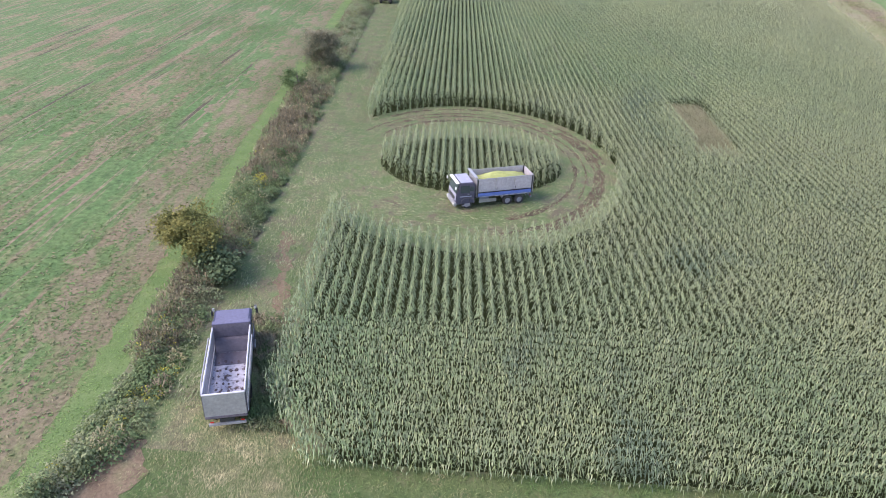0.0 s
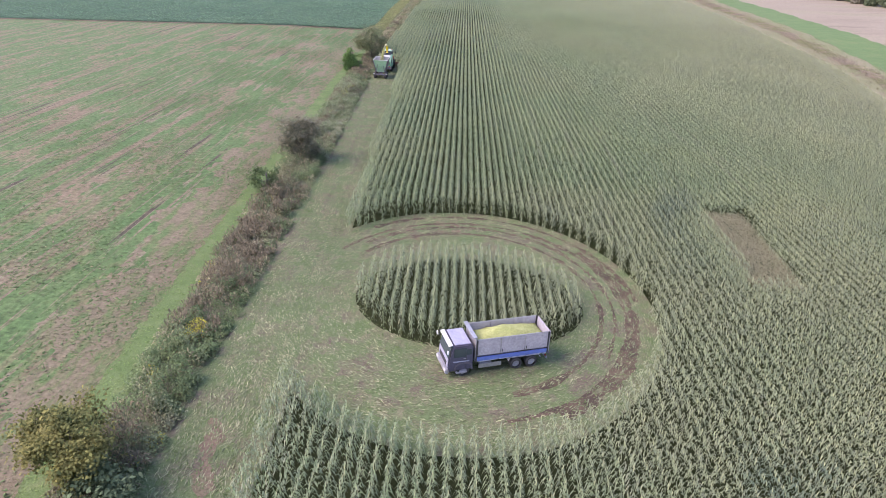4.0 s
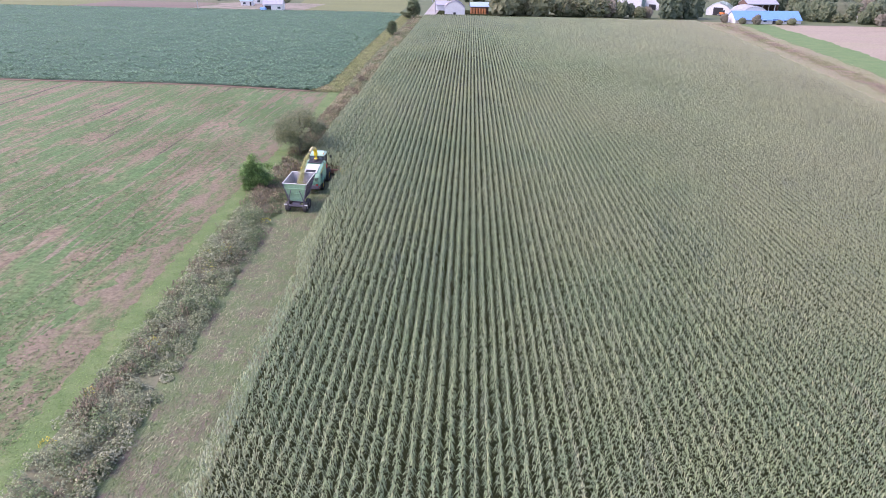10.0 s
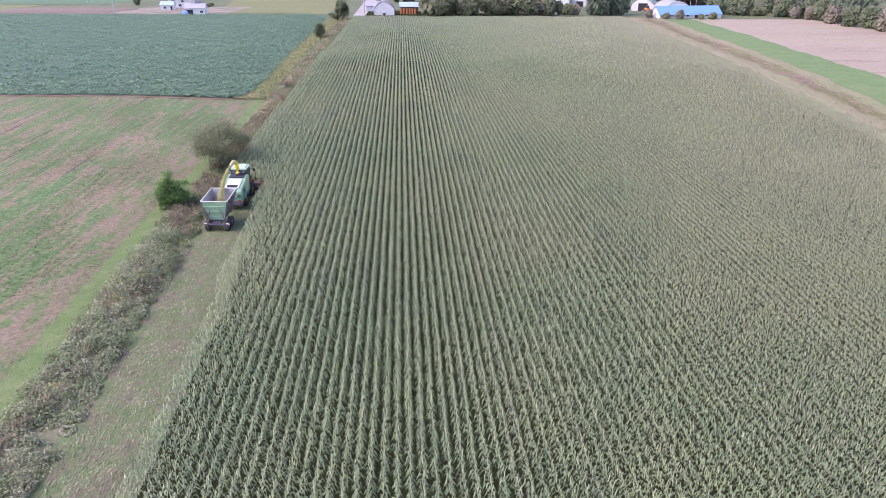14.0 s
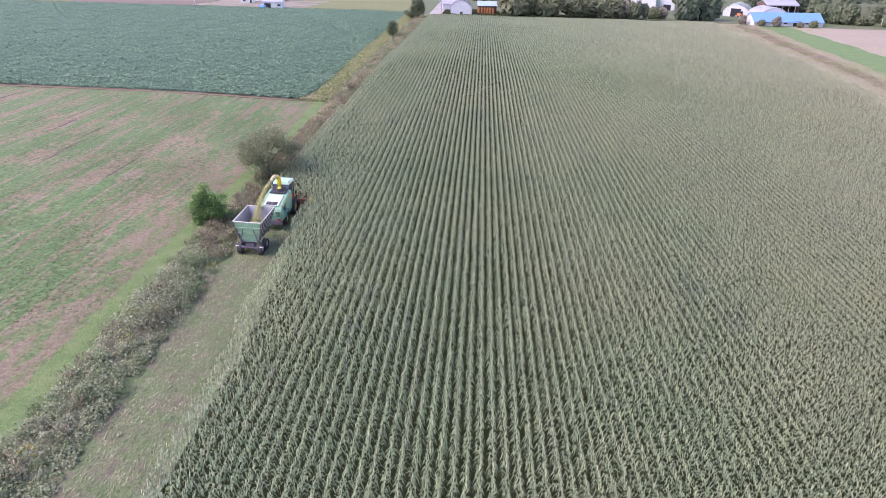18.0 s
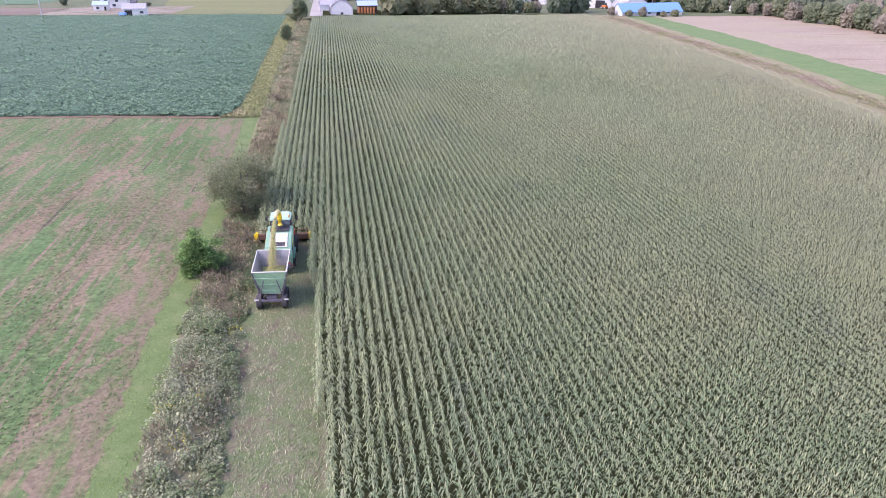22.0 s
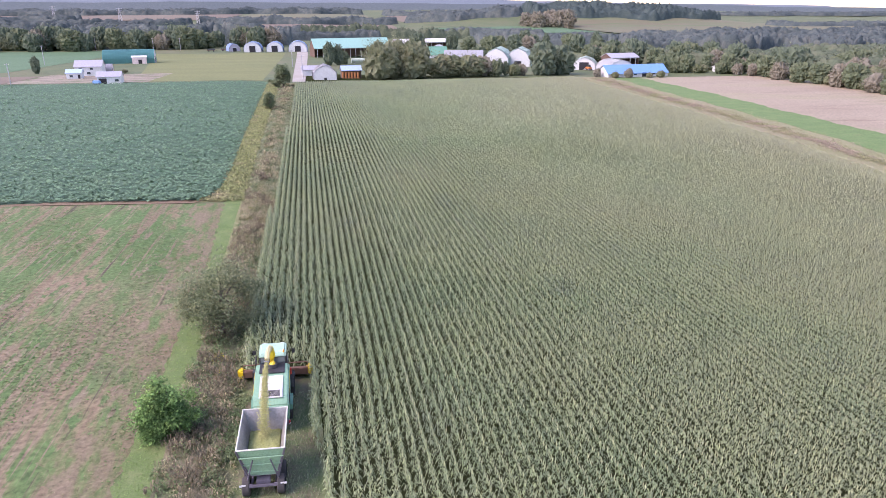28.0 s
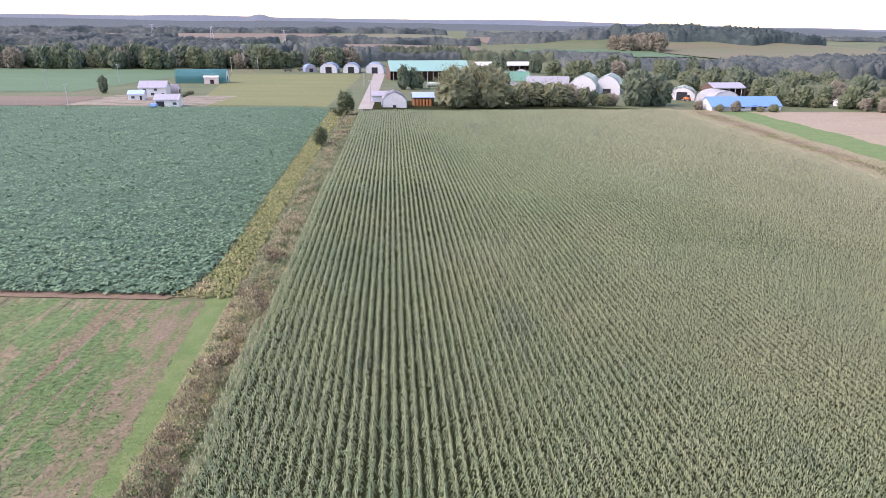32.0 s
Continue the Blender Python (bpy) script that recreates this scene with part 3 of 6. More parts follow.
def pick_cut(n):
    y = rng.uniform(-68, 75, n)
    x = np.where(rng.random(n) < 0.45, at_u(STRIP_L(y) + 0.2 + (CUT_R(y) - STRIP_L(y)) * rng.random(n), y), rng.uniform(-24, 9, n))
    y2 = np.where(x - K * y > -21, rng.uniform(-47, -9, n), y)
    keep = ~corn_here(x, y2) & (x - K * y2 > STRIP_L(y2)) & ~((np.abs(x - K * y2 - STRIP_L(y2) - 0.6) < 0.25) & (rng.random(n) < 0.7))
    keep &= ~((y2 < -52) & (np.abs(x + 20.9 + (y2 + 59) * 0.12) < 0.9) & (rng.random(n) < 0.75))
    return x[keep], y2[keep]


def pick_patch(n):
    return rng.uniform(18.8, 23.5, n), rng.uniform(-24.1, -6.3, n)


def pick_head(n):
    y = -71.4 - np.abs(rng.normal(0, 6, n))
    x = rng.uniform(-28, 12, n)
    drive = np.abs(x + 19.6 - (-68 - y) * 0.35) < 2.6
    soil = (x < -23.4 + rng.normal(0, 0.25, n)) & (y < -70.4)
    keep = ~(drive & (rng.random(n) < 0.85)) & ~soil
    return x[keep], y[keep]


def pick_corner(n):
    y = rng.uniform(-69.4, -58.5, n)
    r = -15.0 - (y + 70) * 0.75
    l = np.maximum(-19.0, r - 5)
    return l + (r - l) * rng.random(n), y


def pick_verge(n):
    y = rng.uniform(-80, 134, n)
    return at_u(VERGE_L(y) + (HEDGE_L(y) - VERGE_L(y)) * rng.random(n), y), y


def pick_margin(n):
    y = rng.uniform(-80, 133, n)
    return at_u(VERGE_L(y), y) - np.abs(rng.normal(0, 2.2, n)) + 0.3, y


def pick_entry(n):
    y = rng.uniform(-82, -67.5, n)
    return -19.6 + rng.normal(0, 1, n) * 2.6 + (-68 - y) * 0.35, y


def pick_soy(n):
    y = 134.8 + 213 * rng.random(n) ** 1.3
    y = 134.8 + np.floor((y - 134.8) / 0.7) * 0.7 + rng.normal(0, 0.16, n)
    xr = SOY_R(y) - 0.3
    return xr - rng.random(n) ** 1.25 * (200 + 0.3 * (y - 134)), y


def pick_bank(n):
    y = rng.uniform(-60, 395, n)
    f = np.where(rng.random(n) < 0.72, np.clip(0.62 + 0.07 * rng.normal(0, 1, n) + 0.05 * np.sin(y * 0.13) * np.sin(y * 0.37), 0.02, 1), rng.random(n))
    return FIELD_R(y) + (GREEN_L(y) - FIELD_R(y)) * f, y


def pick_side(n):
    y = rng.uniform(134, 335, n)
    l, r = SOY_R(y), at_u(HEDGE_L(y), y)
    return l + (r - l) * rng.random(n), y


M_TUFT = mat("meadow_tuft", [(0.36, (0.09, 0.145, 0.052)), (0.52, (0.088, 0.155, 0.052)), (0.6, (0.18, 0.15, 0.098))], 0.5, 2.0, bump=0, island=0.35)
M_YTUFT = mat("dry_tuft", [(0.36, (0.24, 0.22, 0.125)), (0.44, (0.14, 0.175, 0.072)), (0.56, (0.085, 0.15, 0.05))], 0.3, 2.0, bump=0, island=0.35)
scatter("meadow_regrowth", [M_TUFT], 105000, pick_hay, (0.14, 0.42), "scattered green regrowth tufts in the mown meadow", "grass", (0.02, 0.12), (0.0, 0.1), (0.2, 0.45))
scatter("chopped_litter", [M_LITTER], 56000, pick_cut, (0.16, 0.6), "chopped maize leaves and stalks littering the cut ground", "litter", (0.02, 0.14), (0.0, 0.12), (0.06, 0.16), 0.0, lambda x, y: np.where(in_ell(x, y, RING, 1.5), np.arctan2(x - RING[0], -(y - RING[1])), math.pi / 2))
scatter("lodged_grass", [mat("lodged_blade", [(0.3, (0.205, 0.205, 0.12)), (0.7, (0.27, 0.25, 0.16))], 0.5, 2.0, bump=0, island=0.15)], 22000, pick_patch, (0.12, 0.34), "flattened dry grass patch inside the maize", "grass", (0.1, 0.5), slim=(0.12, 0.3), lift=lambda x, y, n: 0.5 + 0.75 * rng.random(n) ** 0.6)
scatter("headland_tufts", [M_YTUFT], 42000, pick_head, (0.1, 0.34), "long green and yellowed grass on the field headland", "grass", (0.1, 0.5), (0.0, 0.3), (0.05, 0.14))
scatter("corner_weeds", [mat("corner_weed", [(0.35, (0.09, 0.15, 0.06)), (0.5, (0.14, 0.165, 0.085)), (0.62, (0.2, 0.165, 0.12)), (0.7, (0.1, 0.16, 0.06))], 0.5, 2.0, bump=0, island=0.35)], 9000, pick_corner, (0.15, 0.45), "rank grass and weeds at the corner of the maize", "weeds", (0.2, 0.7), (0.1, 0.6), (0.1, 0.3), lambda x, y, n: 0.5 * rng.random(n) * (0.6 + 0.4 * np.sin(x * 1.3 + y)))
scatter("strip_regrowth", [mat("strip_blade", [(0.3, (0.09, 0.15, 0.05)), (0.6, (0.12, 0.175, 0.065)), (0.75, (0.16, 0.18, 0.08))], 0.4, 2.0, bump=0, island=0.3)], 52000, pick_cut, (0.08, 0.26), "green weeds growing through the cut stubble", "weeds", (0.05, 0.4), (0.0, 0.3), (0.15, 0.4))
scatter("verge_blades", [mat("verge_blade", [(0.3, (0.10, 0.19, 0.05)), (0.7, (0.17, 0.25, 0.08))], 0.4, 2.0, bump=0, island=0.25)], 20000, pick_verge, (0.08, 0.24), "short bright grass blades on the verge", "grass", (0.05, 0.3), (0.0, 0.2), (0.15, 0.3))
scatter("margin_tufts", [mat("margin_blade", [(0.34, (0.22, 0.185, 0.115)), (0.5, (0.18, 0.175, 0.09)), (0.62, (0.12, 0.17, 0.065))], 0.5, 2.0, bump=0, island=0.25)], 26000, pick_margin, (0.08, 0.24), "dry grass tufts along the meadow margin", "grass", (0.02, 0.12), (0.0, 0.12), (0.1, 0.3))
scatter("flattened_straw", [mat("straw_blade", [(0.36, (0.34, 0.31, 0.18)), (0.5, (0.20, 0.215, 0.105)), (0.64, (0.38, 0.345, 0.205))], 0.6, 2.0, bump=0, island=0.3)], 27000, pick_entry, (0.12, 0.36), "pale flattened grass where lorries drive in", "grass", (0.0, 0.12), (0.0, 0.1), (0.04, 0.1), 0.05, lambda x, y: 1.75 + (y + 72) * 0.06)
scatter("soy_plants", [M_SOYL], 120000, pick_soy, (0.42, 0.86), "dense leafy soybean plants in the green field", "soybean crop", (0.0, 0.25), (0.0, 0.35), (0.5, 0.8), lambda x, y, n: 0.25 + 0.3 * rng.random(n) + 0.08 * np.sin(x * 2.1) * np.sin(y * 1.3))
scatter("bank_weeds", [mat("bank_weed", [(0.32, (0.22, 0.18, 0.135)), (0.45, (0.28, 0.23, 0.17)), (0.55, (0.19, 0.2, 0.10)), (0.68, (0.31, 0.26, 0.19))], 0.1, 1.0, bump=0, island=0.3)], 42000, pick_bank, (0.25, 0.65), "dry brown weeds on the bank beside the maize", "weeds", (0.2, 0.8), lift=0.1)
scatter("strip_weeds", [mat("strip_weed", [(0.3, (0.25, 0.23, 0.13)), (0.45, (0.18, 0.21, 0.085)), (0.6, (0.225, 0.235, 0.11)), (0.75, (0.27, 0.265, 0.145))], 0.14, 1.0, bump=0, island=0.4)], 32000, pick_side, (0.25, 0.65), "yellowed weeds between the soybeans and the maize", "weeds", (0.2, 0.8), lift=0.1)


# ---- mesh building for things ----
def thing(name, m, label, category, group=""):
    ob = new(name)
    ob.empty_display_size = 0.5
    ob.matrix_world = m
    return tagged(ob, label, category, group)


def part(name, bm, material, parent, label=""):
    me = bpy.data.meshes.new(name)
    bm.normal_update()
    bm.to_mesh(me)
    bm.free()
    me.materials.append(material)
    ob = new(name, me)
    ob.parent = parent
    if label:
        ob["label"] = label
    return ob


def box(size, at=(0, 0, 0), bevel=0.0, bm=None, top=None, rot=None):
    """A box with its middle at a place; top: the factors by which its upper face narrows in x and y."""
    bm = bm or bmesh.new()
    r = bmesh.ops.create_cube(bm, size=1.0)
    vs = r["verts"]
    for v in vs:
        f = top if (top and v.co.z > 0) else (1, 1)
        v.co = Vector((v.co.x * size[0] * f[0], v.co.y * size[1] * f[1], v.co.z * size[2]))
        if rot:
            v.co = Euler([radians(a) for a in rot]).to_matrix() @ v.co
        v.co += Vector(at)
    if bevel:
        es = list({e for v in vs for e in v.link_edges})
        bmesh.ops.bevel(bm, geom=es, offset=bevel, segments=2, affect="EDGES")
    return bm


def rod(p0, p1, r0, r1=None, seg=10, bm=None):
    bm = bm or bmesh.new()
    p0, p1 = Vector(p0), Vector(p1)
    r1 = r0 if r1 is None else r1
    m = Matrix.Translation((p0 + p1) / 2) @ (p1 - p0).to_track_quat("Z", "Y").to_matrix().to_4x4()
    bmesh.ops.create_cone(bm, cap_ends=True, segments=seg, radius1=r0, radius2=r1, depth=(p1 - p0).length, matrix=m)
    return bm


def hull(profile, x0, x1, bm=None, bevel=0.0, shift=None):
    """A side outline in (y, z) drawn out from x0 to x1."""
    bm = bm or bmesh.new()
    a = [bm.verts.new((x0, y, z)) for y, z in profile]
    b = [bm.verts.new((x1, y, z)) for y, z in profile]
    n = len(profile)
    fs = [bm.faces.new(a), bm.faces.new(b[::-1])]
    for i in range(n):
        fs.append(bm.faces.new((a[(i + 1) % n], a[i], b[i], b[(i + 1) % n])))
    bmesh.ops.recalc_face_normals(bm, faces=fs)
    if bevel:
        bmesh.ops.bevel(bm, geom=list({e for f in fs for e in f.edges}), offset=bevel, segments=2, affect="EDGES")
    return bm


def tube(points, radii, seg=8, bm=None, flat=1.0):
    bm = bm or bmesh.new()
    rings = []
    for i, p in enumerate(points):
        a, b = Vector(points[max(i - 1, 0)]), Vector(points[min(i + 1, len(points) - 1)])
        m = (b - a).to_track_quat("Z", "Y").to_matrix()
        rings.append([bm.verts.new(Vector(p) + m @ Vector((math.cos(k * 2 * math.pi / seg) * radii[i], math.sin(k * 2 * math.pi / seg) * radii[i] * flat, 0))) for k in range(seg)])
    for r, s in zip(rings, rings[1:]):
        for k in range(seg):
            bm.faces.new((r[k], r[(k + 1) % seg], s[(k + 1) % seg], s[k]))
    bm.faces.new(rings[0][::-1])
    bm.faces.new(rings[-1])
    return bm


def plain(name, c, rough=0.5, metal=0.0, dirt=0.18, fine=6.0, cols=None, spec=0.4):
    return mat(name, cols or [(0.35, tuple(v * 0.86 for v in c)), (0.65, c)], 1.4, fine, rough=rough, metal=metal, bump=0.08, dirt=dirt, spec=spec)


P_GREEN = plain("green_machine_paint", (0.115, 0.29, 0.21), 0.35)
P_TGREEN = plain("trailer_green_paint", (0.26, 0.44, 0.295), 0.5, dirt=0.25)
P_GREEN2 = plain("pale_green_side_panel", (0.21, 0.40, 0.275), 0.35)
P_YELLOW = plain("yellow_machine_paint", (0.70, 0.52, 0.03), 0.4)
P_ROOF = plain("pale_green_roof_paint", (0.36, 0.56, 0.45), 0.35)
P_DARK = plain("dark_steel", (0.045, 0.045, 0.05), 0.5)
P_GREY = plain("grey_steel", (0.34, 0.33, 0.33), 0.45, 0.3, 0.25)
P_SILVER = plain("pale_aluminium", (0.40, 0.40, 0.44), 0.38, 0.35, 0.2)
P_PURPLE = plain("dusty_violet_grey_steel", (0.15, 0.135, 0.17), 0.5, 0.2, 0.25)
P_WHITE = plain("white_paint", (0.62, 0.62, 0.62), 0.5, 0, 0.12)
P_TYRE = plain("dusty_tyre_rubber", (0.06, 0.056, 0.056), 0.9)
P_RIMY = plain("yellow_wheel_rim", (0.62, 0.45, 0.05), 0.5)
P_RIMG = plain("grey_wheel_rim", (0.42, 0.40, 0.44), 0.5)
P_BLUE = plain("blue_paint", (0.12, 0.19, 0.50), 0.4)
P_NAVY = plain("slate_blue_cab_paint", (0.065, 0.065, 0.115), 0.4)
P_LAV = plain("dark_violet_cab_paint", (0.085, 0.08, 0.125), 0.4)
P_LROOF = plain("lavender_roof_paint", (0.36, 0.36, 0.46), 0.4)
P_SLATE = plain("slate_violet_roof_paint", (0.15, 0.145, 0.23), 0.4)
P_EDGE = plain("worn_bright_edge", (0.62, 0.61, 0.66), 0.45, 0.1, 0.15)
P_RED = plain("red_paint", (0.5, 0.05, 0.04), 0.5)
P_RUST = plain("rusty_brown_steel", (0.18, 0.10, 0.07), 0.7)
P_PANEL = plain("weathered_lilac_panel", (0.42, 0.39, 0.435), 0.6, 0, 0.28)
P_FEED = mat("chopped_maize_forage", [(0.3, (0.28, 0.31, 0.11)), (0.7, (0.38, 0.40, 0.17))], 1.5, 9.0, bump=1.0, dirt=0.4)
P_BED = mat("scraped_bed_floor", [(0.36, (0.12, 0.07, 0.06)), (0.42, (0.2, 0.18, 0.21)), (0.47, (0.42, 0.40, 0.47)), (0.7, (0.55, 0.53, 0.6))], 2.4, 5.0, rough=0.5, bump=0.2)
P_RESID = plain("damp_crop_residue", (0.12, 0.09, 0.10), 0.8)
P_LAMP = plain("red_lamp_lens", (0.55, 0.04, 0.03), 0.25)
P_HEAD = plain("headlamp_lens", (0.75, 0.75, 0.72), 0.15)


def glass_material():
    m = bpy.data.materials.new("tinted_glass")
    m.use_nodes = True
    b = m.node_tree.nodes["Principled BSDF"]
    b.inputs["Base Color"].default_value = (0.05, 0.07, 0.08, 1)
    b.inputs["Roughness"].default_value, b.inputs["Specular IOR Level"].default_value = 0.08, 0.7
    return m


P_GLASS = glass_material()


def wheel(parent, at, r, w, rim, side, lugs=0):
    """One wheel: a tyre with shoulders (and lugs), and its rim."""
    x, y, z = at
    h = w / 2
    bm = bmesh.new()
    prof = [(-h, r * 0.62), (-h * 1.02, r * 0.86), (-h * 0.75, r * 0.98), (h * 0.75, r * 0.98), (h * 1.02, r * 0.86), (h, r * 0.62)]
    seg = 24
    rings = [[bm.verts.new((x + px, y + math.cos(k * 2 * math.pi / seg) * pr, z + math.sin(k * 2 * math.pi / seg) * pr)) for px, pr in prof] for k in range(seg)]
    for k in range(seg):
        a, b = rings[k], rings[(k + 1) % seg]
        for i in range(len(prof) - 1):
            bm.faces.new((a[i], a[i + 1], b[i + 1], b[i]))
    for k in range(lugs):
        a = k * 2 * math.pi / lugs
        for s in (-1, 1):
            aa = a + (0.5 if s > 0 else 0) * 2 * math.pi / lugs
            box((h * 1.05, 0.07, 0.07), (x + s * h * 0.48, y + math.cos(aa) * r * 0.985, z + math.sin(aa) * r * 0.985), 0, bm, rot=(math.degrees(aa), 0, 0))
    wh = part("wheel", bm, P_TYRE, parent)
    wh.name = "wheel"
    b2 = rod((x - h * 0.55, y, z), (x + h * 0.55, y, z), r * 0.63, r * 0.63, 20)
    rod((x + side * h * 0.5, y, z), (x + side * h * 0.78, y, z), r * 0.28, r * 0.2, 10, b2)
    part("rim", b2, rim, wh)
    return wh


def slope_pose(x, y, yaw, dz=0.0):
    """Standing on the sloping land, turned by yaw degrees."""
    turn = Matrix.Rotation(math.atan(0.03), 4, "Y")
    return Matrix.Translation((x, y, float(gz(x, y)) + 0.06 + dz)) @ turn @ Matrix.Rotation(radians(yaw), 4, "Z")


# ---- forage harvester with its trailer ----
ROWYAW = -math.degrees(math.atan(K))
TR_Y = 63.4                                           # the trailer's rear


def build_harvester(y0):
    y = y0 + 9.9
    t = thing("forage_harvester", slope_pose(at_u(-26.1, y), y, ROWYAW), "green and yellow self-propelled forage harvester with a raised yellow spout", "harvester")
    # body: sides, hood, deck
    prof = [(-3.75, 0.95), (-3.8, 1.5), (-3.7, 2.35), (-3.3, 2.75), (-0.3, 3.25), (0.9, 3.3), (1.0, 1.2), (0.3, 0.95)]
    body = part("body", hull(prof, -1.28, 1.28, bevel=0.09), P_GREEN2, t)
    part("rear_band", box((2.5, 0.06, 0.34), (0, -3.81, 1.58), 0.02), P_GREEN, t, "strong green rear band")
    part("hood_panel", box((1.7, 2.5, 0.07), (0, -2.1, 3.01), 0.03, rot=(9.3, 0, 0)), P_WHITE, t, "pale grey engine hood panel")
    part("engine_deck", box((1.9, 1.5, 0.05), (0, 0.15, 3.31), 0.02), P_DARK, t, "dark deck between the hood and the cab")
    for yy in (-2.9,):
        bm = bmesh.new()
        for k in range(7):
            box((1.3, 0.05, 0.05), (0, yy + (k - 3) * 0.1, 3.075 + (yy + 1.95 + (k - 3) * 0.1) * 0.164), 0.0, bm)
        part("hood_grille", bm, P_DARK, t)
    for s in (-1, 1):
        bm = bmesh.new()
        for k in range(4):
            box((0.06, 1.15 - k * 0.08, 0.09), (s * 1.30, -2.35 + k * 0.05, 2.5 - k * 0.19), 0.02, bm, rot=(8, 0, 0))
        part("side_louvre", bm, P_DARK, t)
        part("side_stripe", box((0.03, 2.9, 0.09), (s * 1.295, -1.4, 2.86), 0.01, rot=(9.5, 0, 0)), P_YELLOW, t, "yellow side stripe")
        part("mudguard", hull([(-2.55, 1.2), (-2.5, 1.62), (-2.1, 1.85), (-1.3, 1.85), (-0.9, 1.6), (-0.85, 1.2), (-1.05, 1.2), (-1.1, 1.5), (-1.4, 1.7), (-2.0, 1.7), (-2.3, 1.5), (-2.35, 1.2)], s * 1.02, s * 1.52), P_GREEN, t)
        part("tail_lamp", box((0.3, 0.08, 0.16), (s * 0.95, -3.83, 1.32), 0.02), P_LAMP, t)
        bm = bmesh.new()
        for k in range(3):
            box((0.13, 0.03, 0.3), (s * (0.86 + k * 0.2), -3.86, 0.98), 0, bm, rot=(0, s * 35, 0))
        part("warning_stripes", bm, P_RED, t)
        part("warning_board", box((0.62, 0.04, 0.3), (s * 1.05, -3.83, 0.98), 0.01), P_WHITE, t)
        wheel(t, (s * 1.22, 1.75, 0.98), 0.98, 0.72, P_RIMY, s, 18)
        wheel(t, (s * 1.2, -1.7, 0.72), 0.72, 0.52, P_RIMY, s, 16)
        part("handrail", tube([(s * 1.2, -0.2, 3.25), (s * 1.2, -0.25, 4.1), (s * 1.2, 0.75, 4.15), (s * 1.2, 0.8, 3.3)], [0.03] * 4, 6), P_DARK, t)
        part("mirror", box((0.26, 0.06, 0.42), (s * 1.55, 2.95, 3.25), 0.03), P_DARK, t)
        part("mirror_arm", rod((s * 1.0, 2.75, 3.5), (s * 1.55, 2.95, 3.4), 0.025), P_DARK, t)
    part("bumper", box((2.5, 0.35, 0.5), (0, -3.8, 0.98), 0.06), P_PURPLE, t)
    part("badge", box((0.8, 0.03, 0.26), (0, -3.84, 2.0), 0.04), P_DARK, t, "dark oval badge plate")
    for s in (-1, 1):
        bm = bmesh.new()
        for k in range(4):
            box((0.5, 0.05, 0.06), (s * 0.9, -3.81, 1.75 + k * 0.15), 0.01, bm)
        part("rear_grille", bm, P_DARK, t)
    part("tow_hitch", tube([(0, -3.7, 0.75), (0, -4.4, 0.7), (0, -4.75, 0.72)], [0.14, 0.1, 0.09], 8), P_GREEN, t)
    # cab
    cab = part("cab", hull([(1.05, 1.35), (1.0, 3.3), (1.15, 3.78), (2.75, 3.78), (3.15, 2.4), (2.95, 1.35)], -0.98, 0.98, bevel=0.06), P_GLASS, t, "dark tinted glass cab")
    for s in (-1, 1):
        for a, b in (((1.02, 1.4), (1.12, 3.76)), ((1.95, 1.4), (1.95, 3.76)), ((2.98, 1.4), (2.78, 3.76))):
            part("pillar", rod((s * 0.98, a[0], a[1]), (s * 0.98, b[0], b[1]), 0.06, 0.06, 6), P_DARK, cab)
    part("cab_roof", box((2.2, 2.15, 0.28), (0, 2.05, 3.92), 0.1, top=(0.88, 0.86)), P_ROOF, t, "pale green cab roof")
    for s in (-0.7, 0.7):
        part("roof_lamp", box((0.34, 0.08, 0.12), (s, 3.1, 3.9), 0.02), P_HEAD, t)
    part("beacon", rod((0.85, 1.3, 4.0), (0.85, 1.3, 4.25), 0.08, 0.06), plain("amber_lens", (0.8, 0.35, 0.03), 0.3), t)
    part("antenna", rod((0.9, 1.6, 4.0), (1.0, 1.6, 4.6), 0.015), P_DARK, t)
    part("fire_extinguisher", rod((1.32, 1.0, 2.2), (1.32, 1.0, 2.75), 0.1, 0.09), P_RED, t)
    part("step_ladder", box((0.5, 0.7, 0.9), (-1.5, 2.75, 1.25), 0.03), P_DARK, t)
    # spout
    part("turret", rod((0, 0.35, 3.2), (0, 0.35, 3.62), 0.45, 0.38, 14), P_DARK, t)
    part("spout_base", tube([(0, 0.35, 3.55), (0.0, 0.42, 4.25), (-0.03, 0.25, 4.85), (-0.06, -0.15, 5.2)], [0.30, 0.29, 0.26, 0.24], 8), P_YELLOW, t, "yellow curved spout")
    part("spout_end", tube([(-0.06, -0.12, 5.18), (-0.1, -0.95, 5.5), (-0.15, -1.75, 5.48), (-0.18, -2.15, 5.32)], [0.22, 0.2, 0.18, 0.17], 8), plain("worn_yellow_steel", (0.52, 0.46, 0.24), 0.5), t)
    part("deflector", box((0.36, 0.5, 0.05), (-0.2, -2.38, 5.24), 0.02, rot=(-40, 0, -4)), P_GREY, t)
    # header
    part("feeder_house", hull([(2.6, 0.7), (2.6, 1.45), (4.0, 1.15), (4.0, 0.35)], -0.75, 0.75, bevel=0.04), P_RUST, t)
    part("header_frame", box((5.5, 0.42, 0.62), (0, 4.05, 0.75), 0.06), P_RUST, t, "rusty brown header beam")
    part("header_guard", tube([(-2.7, 4.1, 1.05), (-2.6, 4.2, 1.45), (2.6, 4.2, 1.45), (2.7, 4.1, 1.05)], [0.05] * 4, 6), P_RUST, t)
